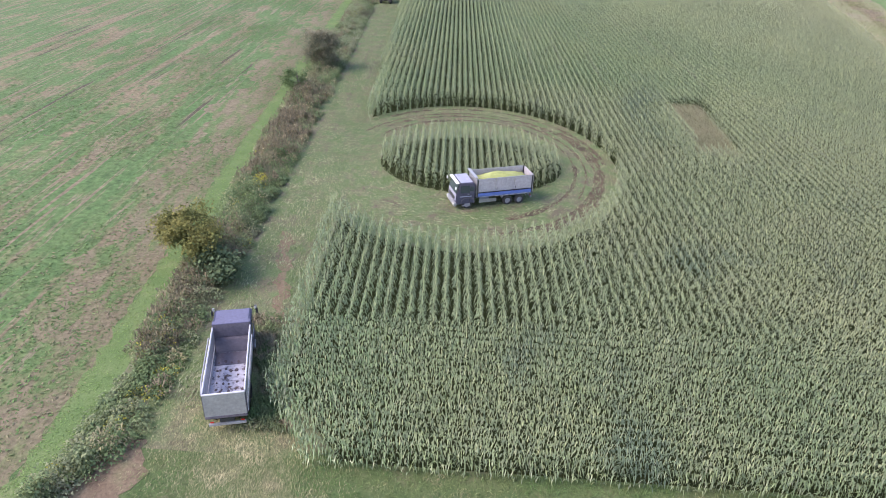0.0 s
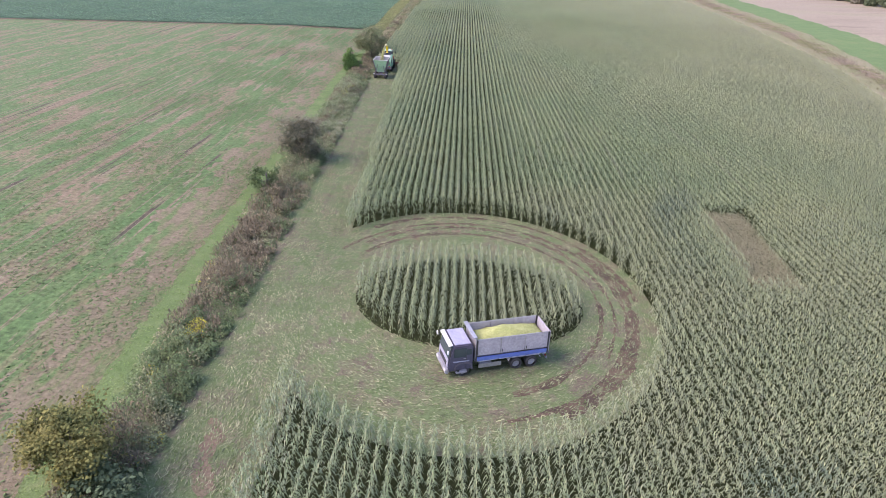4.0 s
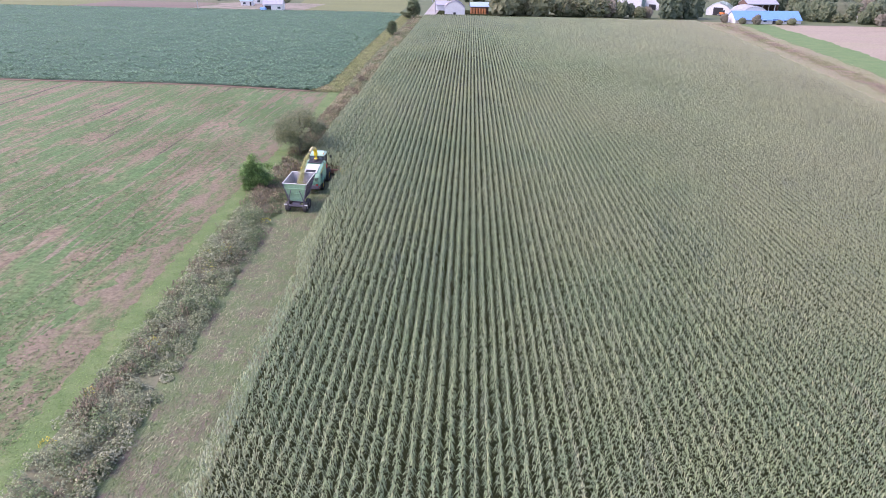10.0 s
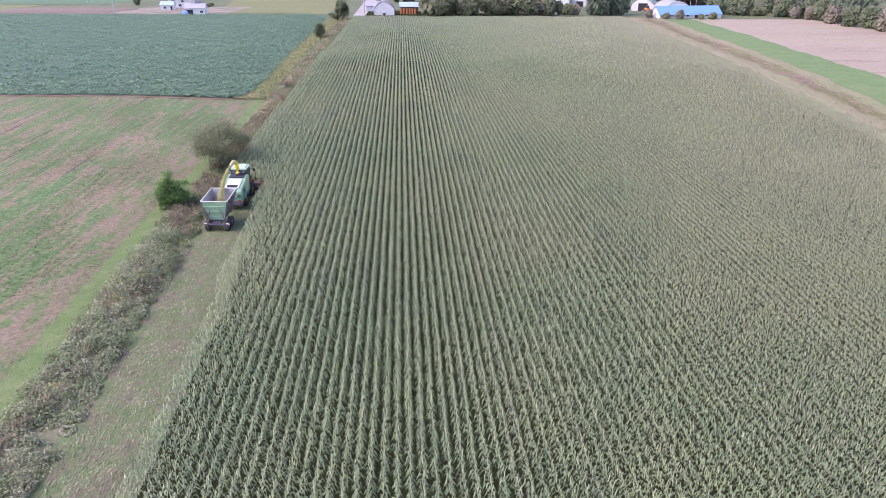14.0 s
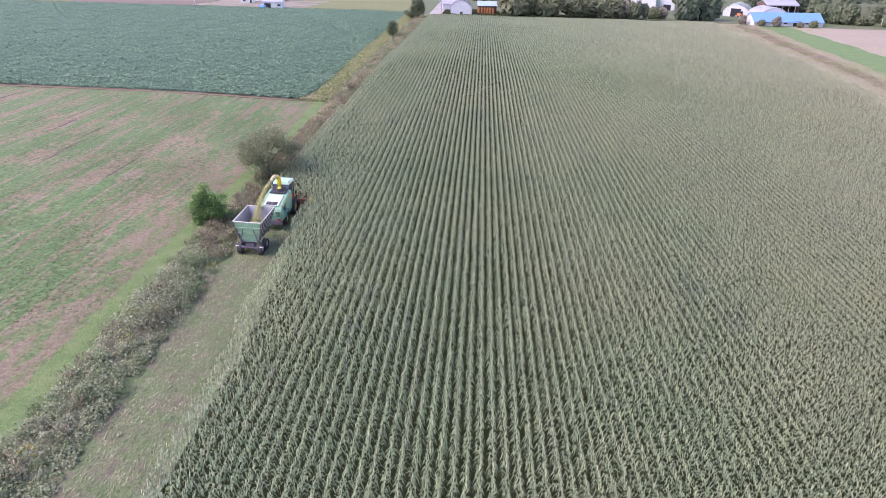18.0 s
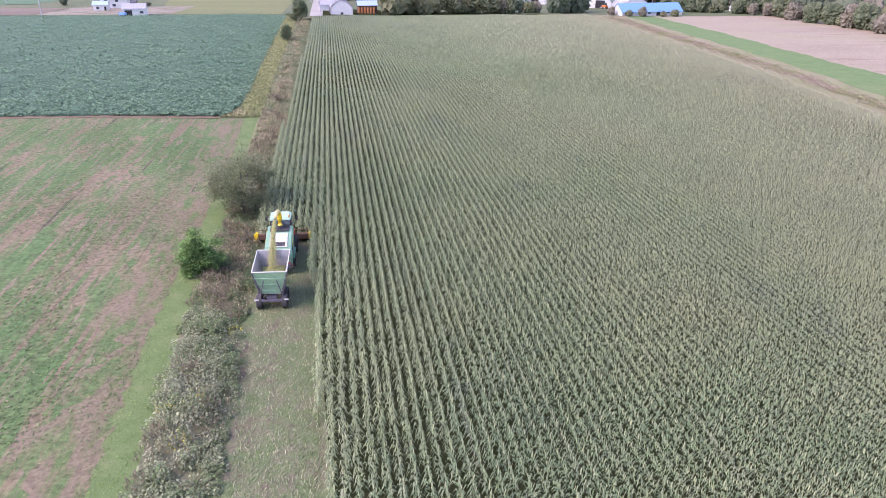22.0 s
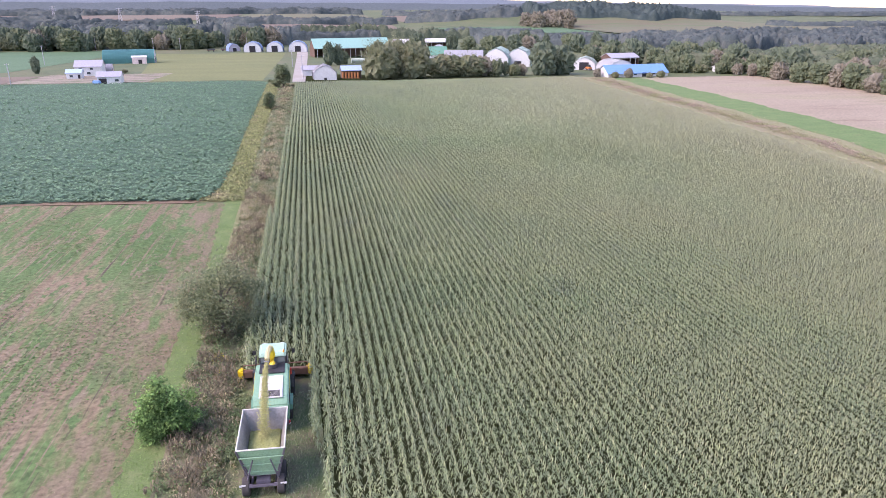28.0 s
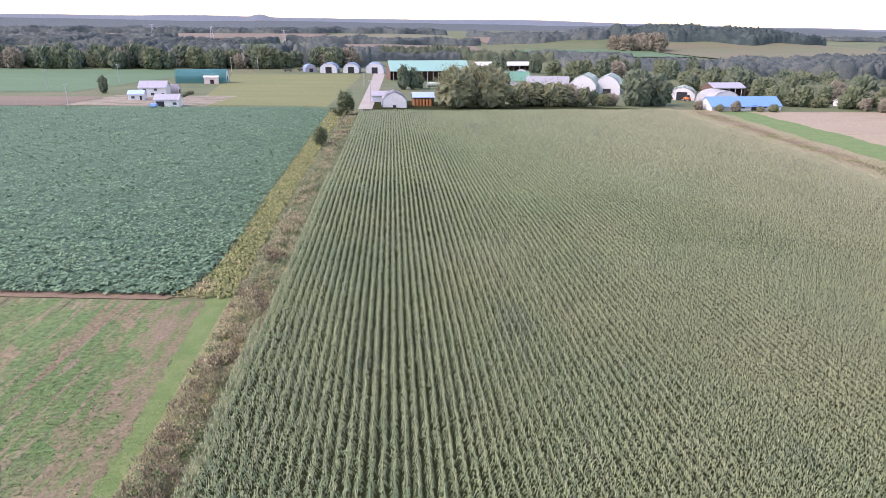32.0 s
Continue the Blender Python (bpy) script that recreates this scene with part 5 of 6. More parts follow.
M_BARK = mat("grey_bark", [(0.3, (0.10, 0.085, 0.07)), (0.7, (0.17, 0.15, 0.125))], 2.0, 12.0, bump=0.8)


def tree(name, m, h, r, leaves, size, leafm, label, category="tree", low=0.4, squash=1.0, seed=1, clumps=40, trunk=None, limbs=9, far=False):
    t = thing(name, m, label, category)
    me, c = crown_mesh("crown", h, r, squash, leaves, size, leafm, low, seed, clumps)
    if far:
        o2 = new("inner_crown", inner_mass(h, r, leafm, low, seed))
        o2.parent = t
    o = new("crown", me)
    o.parent = t
    tr = trunk or h * 0.03
    bm = tube([(0, 0, -0.2), (0.02 * h, 0, h * 0.3), (0.03 * h, 0.02 * h, h * 0.6), (0.02 * h, 0, h * 0.85)], [tr, tr * 0.75, tr * 0.45, tr * 0.12], 7)
    part("trunk", bm, M_BARK, t)
    g = np.random.default_rng(seed + 50)
    for k in g.choice(len(c), min(limbs, len(c)), replace=False):
        f = g.uniform(0.15, 0.55)
        a = Vector((0.03 * h * f, 0, h * f))
        b = Vector(c[k])
        part("limb", tube([a, a.lerp(b, 0.5) + Vector((0, 0, 0.06 * h)), b], [tr * 0.45, tr * 0.28, tr * 0.08], 5), M_BARK, t)
    return t


def leafm(name, a, b, c):
    return mat(name, [(0.32, a), (0.5, b), (0.7, c)], 0.5, 2.0, bump=0, island=0.45, through_leaf=0.2)


L_DARK = leafm("dusky_leaf", (0.125, 0.13, 0.092), (0.175, 0.172, 0.122), (0.225, 0.21, 0.155))
L_GREEN = leafm("fresh_leaf", (0.08, 0.17, 0.055), (0.12, 0.235, 0.075), (0.185, 0.295, 0.095))
L_DULL = leafm("dull_leaf", (0.115, 0.15, 0.085), (0.155, 0.195, 0.108), (0.2, 0.23, 0.13))
L_OLIVE = leafm("olive_leaf", (0.10, 0.125, 0.045), (0.155, 0.16, 0.055), (0.225, 0.2, 0.068))
L_BLUISH = leafm("deep_leaf", (0.08, 0.125, 0.07), (0.115, 0.16, 0.088), (0.15, 0.19, 0.108))


def crownm(name, a, b, c):
    return mat(name, [(0.34, a), (0.5, b), (0.66, c)], 0.22, 1.4, bump=0, island=0.2, dirt=0.3, through_leaf=0.2)


C_WILLOW = crownm("willow_crown", (0.135, 0.16, 0.09), (0.175, 0.195, 0.115), (0.215, 0.225, 0.14))
# deep green, lifted and blued a little to paint in distance haze
C_DEEP = crownm("deep_green_crown", (0.085, 0.12, 0.08), (0.11, 0.147, 0.098), (0.14, 0.17, 0.116))
C_DULL = crownm("dull_green_crown", (0.095, 0.125, 0.073), (0.125, 0.157, 0.092), (0.158, 0.18, 0.108))
C_AUTUMN = crownm("autumn_crown", (0.175, 0.163, 0.124), (0.21, 0.192, 0.148), (0.24, 0.216, 0.17))
C_SHRUB = crownm("shrub_crown", (0.13, 0.16, 0.085), (0.165, 0.185, 0.105), (0.21, 0.2, 0.13))


def spot(x, y, yaw=0.0, s=1.0):
    return Matrix.Translation((x, y, float(gz(x, y)))) @ Matrix.Rotation(radians(yaw), 4, "Z") @ Matrix.Diagonal((s, s, s, 1))


tree("olive_tree", spot(-28.1, -52.2), 5.1, 2.9, 9500, 0.22, L_OLIVE, "yellowing olive-green tree leaning over the hedge", low=1.4, seed=3, clumps=34)
tree("hedge_shrub", spot(-26.2, -53.6), 2.7, 2.5, 3200, 0.3, L_BLUISH, "dark green shrub at the foot of the olive tree", "shrub", 0.1, seed=4, clumps=24)
tree("sapling", spot(-31.4, -6.4), 4.1, 2.2, 2600, 0.24, leafm("sapling_leaf", (0.075, 0.125, 0.055), (0.105, 0.16, 0.07), (0.14, 0.195, 0.09)), "small dark green sapling beside the hedge", low=0.1, seed=5, clumps=22)
tree("dark_bush", spot(-30.7, 6.4), 6.4, 3.3, 11000, 0.24, L_DARK, "dusky half-bare bush standing in the hedge", "bush", 0.0, squash=1.05, seed=6, clumps=70, limbs=16)
tree("green_bush", spot(-35.7, 70.4), 4.9, 2.2, 17000, 0.2, L_GREEN, "bright green round bush at the edge of the meadow", "bush", -0.6, squash=1.1, seed=7, clumps=60)
tree("spreading_tree", spot(-34.3, 86.6), 8.2, 4.8, 20000, 0.19, leafm("spreading_tree_leaf", (0.12, 0.155, 0.085), (0.165, 0.2, 0.11), (0.215, 0.23, 0.14)), "spreading dull green tree with open branches", low=0.1, squash=0.9, seed=8, clumps=60, limbs=14)
tree("hedge_bush", spot(-42.3, 244.6), 5.9, 2.4, 2600, 0.4, L_BLUISH, "small dark bush beside the soybean field", "bush", 0.2, seed=9, clumps=26)
tree("hedge_bush", spot(-43.2, 255.0), 4.2, 2.0, 1600, 0.4, L_DULL, "small dull green bush beside the soybean field", "bush", 0.2, seed=10, clumps=16)
tree("corner_bush", spot(-43.0, 323.0), 10.4, 3.9, 5200, 0.5, L_BLUISH, "tall dark bush at the corner of the soybean field", "bush", 0.2, seed=11, clumps=44)
tree("corner_bush", spot(-45.6, 320.0), 6.0, 3.0, 2600, 0.5, L_DULL, "dull green bush beside the farm lane", "bush", 0.0, seed=12, clumps=26)

# trees round the farm and the far belts: a few models, set out many times
MODELS = []
for k, (h, r, lm, low, lab) in enumerate(((18, 8.2, C_WILLOW, 1.2, "large grey-green willow with a broad crown"), (16, 6.2, C_DEEP, 1.5, "tall deep green broadleaf tree"), (14, 6.0, C_DULL, 1.2, "dull green broadleaf tree"),
                                          (12, 5.4, C_AUTUMN, 1.0, "browning autumn broadleaf tree"), (9, 5.0, C_SHRUB, 0.3, "low grey-green shrubby tree"), (15, 3.4, C_DEEP, 0.8, "narrow dark conifer-like tree"))):
    MODELS.append(tree("farm_tree", spot(-9000, 0), h * 1.22, r * 1.35, {0: 7000, 4: 1900}.get(k, 1400), {0: 0.65, 4: 0.65}.get(k, 0.8), lm, lab, low=-1.5, seed=20 + k, clumps={0: 150, 4: 80}.get(k, 70), limbs=4, far=True))


def plant(k, x, y, s, label="", group=""):
    o = copy_thing(MODELS[k], spot(x, y, rng.uniform(0, 360), s))
    tagged(o, label, group=group)
    return o


for k, x, y, s in ((0, 1.8, 374.0, 0.97), (0, 18.4, 379.5, 1.0), (0, 10.0, 383.0, 1.0), (4, 33.5, 395.0, 1.15), (4, 39.0, 398.0, 1.25), (2, 44.2, 401.0, 0.78), (4, 49.5, 400.0, 1.2), (4, 55.6, 402.0, 1.22), (3, 61.0, 404.0, 0.85), (4, 66.5, 405.0, 0.95), (5, 72.0, 412.0, 0.6), (5, 76.0, 412.5, 0.52), (4, 81.0, 412.0, 0.7), (3, 86.0, 414.0, 0.5)):
    plant(k, x, y, s, group="trees round the farm")
for k, x, y, s in ((1, 100.5, 420.0, 1.16), (1, 114.5, 426.0, 1.05), (2, 105.0, 431.0, 1.0), (5, -23.8, 482.5, 0.95), (5, -17.8, 486.0, 0.85), (5, -176.9, 422.2, 0.58), (3, 127.3, 402.4, 0.37), (4, 135.0, 395.0, 0.37), (3, 141.8, 392.0, 0.41), (4, 153.9, 391.4, 0.32), (4, 160.7, 391.4, 0.41),
                   (2, -14.8, 499.2, 0.6), (2, 83.4, 526.0, 0.87), (1, 56.3, 663.2, 1.09)):
    plant(k, x, y, s, group="trees round the farm")
for i in range(112):                                        # dense belt beyond the left fields
    x = rng.uniform(-540, -66)
    plant(int(rng.choice([1, 1, 2, 2, 1, 3])), x, np.interp(x, (-540, -300, -190, -150, -66), (690, 672, 672, 690, 725)) + rng.uniform(0, 30), rng.uniform(0.8, 1.45), group="trees of the western belt")
for i in range(24):                                         # trees behind the barns
    plant(int(rng.choice([1, 2, 2, 3, 5])), rng.uniform(85, 250), rng.uniform(640, 760), rng.uniform(0.75, 1.2), group="trees of the northern belt")
for i in range(50):                                          # belt beside the bare field
    plant(int(rng.choice([1, 2, 2, 3, 2, 4, 2])), 226 + 200 * rng.random() ** 1.6, rng.uniform(276, 400), rng.uniform(0.65, 1.1), group="trees of the eastern belt")
for i in range(44):
    x = rng.uniform(176, 262)
    plant(int(rng.choice([1, 2, 2, 3, 2, 1])), x, rng.uniform(436 - 0.5 * (x - 188), 560), rng.uniform(0.65, 1.1), group="trees of the eastern belt")
for i in range(15):
    plant(int(rng.choice([2, 3, 4, 2])), 214 + rng.uniform(-3, 6), 276 + 8.8 * i, rng.uniform(0.5, 0.85), group="trees of the eastern belt")
for i in range(9):
    plant(int(rng.choice([2, 4, 2])), 180 + 5.5 * i, 430 - 3.5 * i + rng.uniform(-3, 3), rng.uniform(0.5, 0.85), group="trees of the eastern belt")
for i in range(9):                                           # low garden hedge by the farmhouse
    plant(4, -124.0 - 1.0 * i, 362.0 + 7.5 * i, rng.uniform(0.14, 0.24), "low rounded garden bush by the farmhouse", "bushes of the garden hedge")
for i in range(11):                                          # a browning stand before the far hill
    plant(3, rng.uniform(362, 442), rng.uniform(1340, 1385), rng.uniform(2.0, 2.8), "tall pale brown tree of a distant stand", "trees of the brown stand")
for o in MODELS:
    for c in list(o.children_recursive):
        bpy.data.objects.remove(c)
    bpy.data.objects.remove(o)


def far_wood(name, boxes, label, lm, dense, pointed=False):
    """Closed woodland: crown beside crown, down to the ground at its edges, with leaf sprays on it."""
    cl = Cloud()
    for x0, x1, y0, y1, h in boxes:
        cell = float(np.clip(y0 / 380, 1.7, 6.0))
        nx, ny = int((x1 - x0) / cell) + 2, max(int((y1 - y0) / cell), 5) + 2
        X, Y = np.meshgrid(np.linspace(x0, x1, nx), np.linspace(y0, y1, ny))
        n = max(int((x1 - x0) * (y1 - y0) / (5.2 * max(cell / 2.2, 1.0)) ** 2), 12)
        cx, cy = rng.uniform(x0, x1, n), rng.uniform(y0, y1, n)
        cr, ch = rng.uniform(3.2, 6.0, n) * max(cell / 2.2, 1.0), h * rng.uniform(0.62, 1.05, n) * (0.85 + 0.2 * np.sin(cx * 0.021 + 1) * np.sin(cx * 0.057))
        top = np.full(X.shape, h * 0.3)
        for a, b, r, t in zip(cx, cy, cr, ch):
            i0, i1 = np.searchsorted(X[0], (a - r, a + r))
            j0, j1 = np.searchsorted(Y[:, 0], (b - r, b + r))
            d = np.hypot(X[j0:j1, i0:i1] - a, Y[j0:j1, i0:i1] - b) / r
            dome = np.clip(1 - d, 0, 1) if pointed else np.sqrt(np.clip(1 - d * d, 0, 1))
            top[j0:j1, i0:i1] = np.maximum(top[j0:j1, i0:i1], t * (0.5 + 0.5 * dome) * (d < 1))
        top += rng.normal(0, 0.035 * h, X.shape)
        wavy = 22 * np.sin(X / 61) + 14 * np.sin(X / 23 + 1) + 30 * np.sin(X / 190 + 2)
        X, Y = X + rng.normal(0, cell * 0.2, X.shape), Y + wavy * min((y1 - y0) / 80, 1.0) + rng.normal(0, cell * 0.2, X.shape)
        top[0], top[-1], top[:, 0], top[:, -1] = -0.5, -0.5, -0.5, -0.5
        top[1] *= 0.75
        v = np.stack([X, Y, gz(X, Y) + far_rise(X, Y) + top], -1).reshape(-1, 3)
        i = (np.arange(ny - 1)[:, None] * nx + np.arange(nx - 1)).ravel()
        cl.add(v, np.stack([i, i + 1, i + nx + 1, i + nx], 1), np.zeros((0, 3), int))
        m = int(len(v) * dense)
        p = v[rng.integers(nx, len(v) - nx, m)] + rng.normal(0, 0.25, (m, 3)) * cell
        ln = rng.uniform(0.35, 0.8, m) * cell
        v, q, t = leaf_cloud(p, rng.uniform(0, 6.28, m), ln, ln * 0.7, ln * rng.uniform(-0.1, 0.6, m), ln * rng.uniform(0.1, 0.5, m), rng.normal(0, 0.5, m))
        cl.add(v, q, t)
    tagged(new(name, cl.mesh(name, [lm])), label, "woodland", kind="stuff")


def woodm(name, a, b, c):
    return mat(name, [(0.36, a), (0.5, b), (0.64, c)], 0.09, 0.6, bump=0, island=0.12, dirt=0.3, spec=0.1)


# the blue tint of distance haze is painted into this leaf colour
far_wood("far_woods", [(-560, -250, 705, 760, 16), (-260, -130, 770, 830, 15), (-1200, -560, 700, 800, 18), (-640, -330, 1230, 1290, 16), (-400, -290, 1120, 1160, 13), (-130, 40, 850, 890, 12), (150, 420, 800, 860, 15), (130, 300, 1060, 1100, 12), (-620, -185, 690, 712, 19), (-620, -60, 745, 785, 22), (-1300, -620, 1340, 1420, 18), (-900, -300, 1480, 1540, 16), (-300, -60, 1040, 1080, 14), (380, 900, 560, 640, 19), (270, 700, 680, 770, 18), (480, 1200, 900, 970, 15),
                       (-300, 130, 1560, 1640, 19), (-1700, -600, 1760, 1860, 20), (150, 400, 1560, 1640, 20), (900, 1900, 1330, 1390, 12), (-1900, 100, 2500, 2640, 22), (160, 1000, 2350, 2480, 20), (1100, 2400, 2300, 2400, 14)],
         "dark distant woods and windbreaks", woodm("hazed_wood_leaf", (0.05, 0.068, 0.071), (0.068, 0.087, 0.087), (0.094, 0.107, 0.10)), 0.45)
far_wood("eastern_wood", [(240, 520, 300, 430, 13), (190, 300, 470, 580, 12), (300, 460, 470, 560, 13)], "mixed green woodland beyond the bare field", woodm("eastern_wood_leaf", (0.07, 0.093, 0.061), (0.092, 0.115, 0.075), (0.12, 0.13, 0.09)), 0.8)
far_wood("conifer_row", [(-60, 165, 935, 975, 20)], "row of dull green conifers behind the dairy barn", woodm("row_conifer_leaf", (0.055, 0.075, 0.052), (0.075, 0.095, 0.062), (0.10, 0.115, 0.075)), 0.7, True)
# bluish leaf tone: haze painted into the hill forest's colour
far_wood("hill_forest", [(421, 880, 1505, 1690, 29)], "dense dark conifer forest on the low hill", woodm("hazed_conifer_leaf", (0.036, 0.056, 0.057), (0.046, 0.068, 0.067), (0.06, 0.082, 0.076)), 0.8, True)


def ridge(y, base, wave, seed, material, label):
    """A range on the horizon, with the haze painted into its colour."""
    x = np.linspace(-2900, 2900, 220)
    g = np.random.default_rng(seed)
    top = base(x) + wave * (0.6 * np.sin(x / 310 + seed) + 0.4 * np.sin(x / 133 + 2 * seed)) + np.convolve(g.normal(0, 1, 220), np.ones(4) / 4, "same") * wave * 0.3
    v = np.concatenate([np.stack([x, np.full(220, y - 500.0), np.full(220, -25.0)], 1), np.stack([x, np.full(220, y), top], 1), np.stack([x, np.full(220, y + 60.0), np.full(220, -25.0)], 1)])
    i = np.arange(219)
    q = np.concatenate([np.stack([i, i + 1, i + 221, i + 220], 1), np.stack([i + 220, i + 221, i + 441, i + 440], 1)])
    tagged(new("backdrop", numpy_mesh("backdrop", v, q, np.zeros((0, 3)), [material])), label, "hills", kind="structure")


# both ranges carry the haze of distance in their base colours
ridge(3400, lambda x: 46 - x * 0.009 + 5 * np.sin(x / 900), 4, 3, woodm("haze_grey_range", (0.078, 0.10, 0.104), (0.092, 0.115, 0.118), (0.112, 0.13, 0.126)), "low wooded range in the distance, tinted blue-grey for haze")
ridge(3850, lambda x: np.interp(x, (-2900, -2100, -890, -850, -815, -780, -250, 200, 800, 1100, 2550, 2900), (80, 80, 74, 86, 86, 73, 69, 71, 64, 56, 36, 28)), 4, 5, woodm("hazy_range", (0.15, 0.18, 0.205), (0.16, 0.19, 0.217), (0.175, 0.205, 0.23)), "range along the horizon, painted hazy blue")

# far fields
M_BROWNF = mat("brown_stubble_field", [(0.3, (0.135, 0.105, 0.08)), (0.5, (0.165, 0.125, 0.092)), (0.7, (0.14, 0.135, 0.085))], 0.02, 0.8, bump=0.2, stretch=(0.3, 1, 1))
M_YARD = mat("trodden_farmyard", [(0.38, (0.10, 0.14, 0.06)), (0.46, (0.20, 0.165, 0.125)), (0.58, (0.25, 0.21, 0.165)), (0.68, (0.12, 0.15, 0.07))], 0.12, 1.5, bump=0.3, stretch=(0.6, 1, 1), dirt=0.35)
M_FARGREEN = mat("far_green_crop", [(0.3, (0.065, 0.135, 0.066)), (0.7, (0.085, 0.155, 0.08))], 0.03, 0.6, bump=0.2, stretch=(0.3, 1, 1))
M_SLOPE = mat("tawny_pasture", [(0.32, (0.10, 0.135, 0.062)), (0.46, (0.13, 0.14, 0.078)), (0.54, (0.15, 0.125, 0.08)), (0.66, (0.095, 0.135, 0.06))], 0.006, 0.5, bump=0.1, stretch=(0.5, 3, 1))
for x0, x1, y0, y1, c in ((-520, -196, 430, 672, M_FARGREEN), (-420, -232, 352, 425, M_OATS), (-900, -250, 760, 1220, M_GRASS2), (-420, -215, 1100, 1540, M_GRASS2), (-205, -60, 1180, 1540, M_BROWNF), (-60, 110, 1180, 1540, M_BROWNF), (-120, 60, 980, 1170, M_GRASS2), (170, 420, 1120, 1380, M_FARGREEN), (430, 1500, 1000, 1530, M_SLOPE), (-1500, -300, 1900, 2450, M_BROWNF), (160, 700, 1720, 2330, M_BROWNF), (-280, 100, 1900, 2450, M_SLOPE), (-165, -105, 353, 408, M_YARD), (-232, -166, 352, 400, M_BROWNF)):
    sheet("far_field", yy(y0, y1, 20), lambda y, x0=x0: x0, lambda y, x1=x1: x1, c, 0.12 if y0 < 700 else 1.4, 40, "field in the farmland beyond the farm", "field")


# ---- farm buildings ----
B_TEAL = plain("teal_roof_sheet", (0.25, 0.47, 0.41), 0.4, 0.1, 0.12)
B_TEALD = plain("deep_teal_roof_sheet", (0.09, 0.33, 0.33), 0.4, 0.1, 0.12)
B_WHITE = plain("white_wall_sheet", (0.62, 0.63, 0.64), 0.6, 0, 0.1)
B_GREYR = plain("grey_roof_sheet", (0.38, 0.38, 0.43), 0.45, 0.1, 0.15)
B_BLUE = plain("blue_roof_sheet", (0.15, 0.33, 0.62), 0.4, 0.1, 0.1)
B_LBLUE = plain("pale_blue_roof_sheet", (0.38, 0.52, 0.72), 0.4, 0.1, 0.1)
B_DARK = plain("dark_opening", (0.03, 0.03, 0.035), 0.9)
B_BROWN = plain("brown_timber", (0.13, 0.08, 0.06), 0.8)
B_PINK = plain("pale_pink_wall", (0.72, 0.58, 0.56), 0.7)
B_ORANGE = plain("orange_brown_drum", (0.5, 0.2, 0.08), 0.6)


def barn(name, x, y, yaw, w, d, eave, ridge, wallm, roofm, label, category="barn", doors=(), windows=(), open_front=False, posts=0):
    """A gabled building w long (the ridge's way), d deep, its front towards -y; doors and windows as (place, width, height, sill)."""
    t = thing(name, spot(x, y, yaw), label, category)
    fy = -d / 2
    if open_front:
        part("rear_wall", box((w, 0.25, eave), (0, d / 2, eave / 2)), wallm, t)
        for s in (-1, 1):
            part("end_wall", hull([(-d / 2, 0), (-d / 2, eave), (0, ridge), (d / 2, eave), (d / 2, 0)], s * w / 2 - 0.12, s * w / 2 + 0.12), wallm, t)
        for k in range(posts):
            part("post", box((0.3, 0.3, eave), (-w / 2 + (k + 0.5) * w / posts, fy + 0.2, eave / 2), 0.02), B_WHITE, t)
        part("fascia", box((w, 0.15, 0.6), (0, fy, eave - 0.3), 0.02), B_WHITE, t)
    else:
        part("wall", hull([(-d / 2, 0), (-d / 2, eave), (0, ridge - 0.1), (d / 2, eave), (d / 2, 0)], -w / 2, w / 2), wallm, t)
    for s in (-1, 1):
        bm = hull([(0, ridge), (s * (d / 2 + 0.5), eave - (ridge - eave) / d), (s * (d / 2 + 0.5), eave - (ridge - eave) / d + 0.18), (0, ridge + 0.2)], -w / 2 - 0.4, w / 2 + 0.4)
        rf = part("roof", bm, roofm, t)
        for k in range(int(w / 2.4)):
            xx = -w / 2 + (k + 0.5) * w / int(w / 2.4)
            part("roof_seam", hull([(0, ridge + 0.2), (s * (d / 2 + 0.5), eave - (ridge - eave) / d + 0.18), (s * (d / 2 + 0.5), eave - (ridge - eave) / d + 0.26), (0, ridge + 0.28)], xx - 0.05, xx + 0.05), roofm, rf)
    for px, pw, ph, sill in doors:
        part("door", box((pw, 0.12, ph), (px, fy - 0.06, sill + ph / 2), 0.02), B_DARK, t)
    for px, pw, ph, sill in windows:
        f = part("window", box((pw + 0.2, 0.1, ph + 0.2), (px, fy - 0.05, sill + ph / 2), 0.02), B_WHITE, t)
        part("pane", box((pw, 0.06, ph), (px, fy - 0.11, sill + ph / 2), 0.01), P_GLASS, f)
    return t


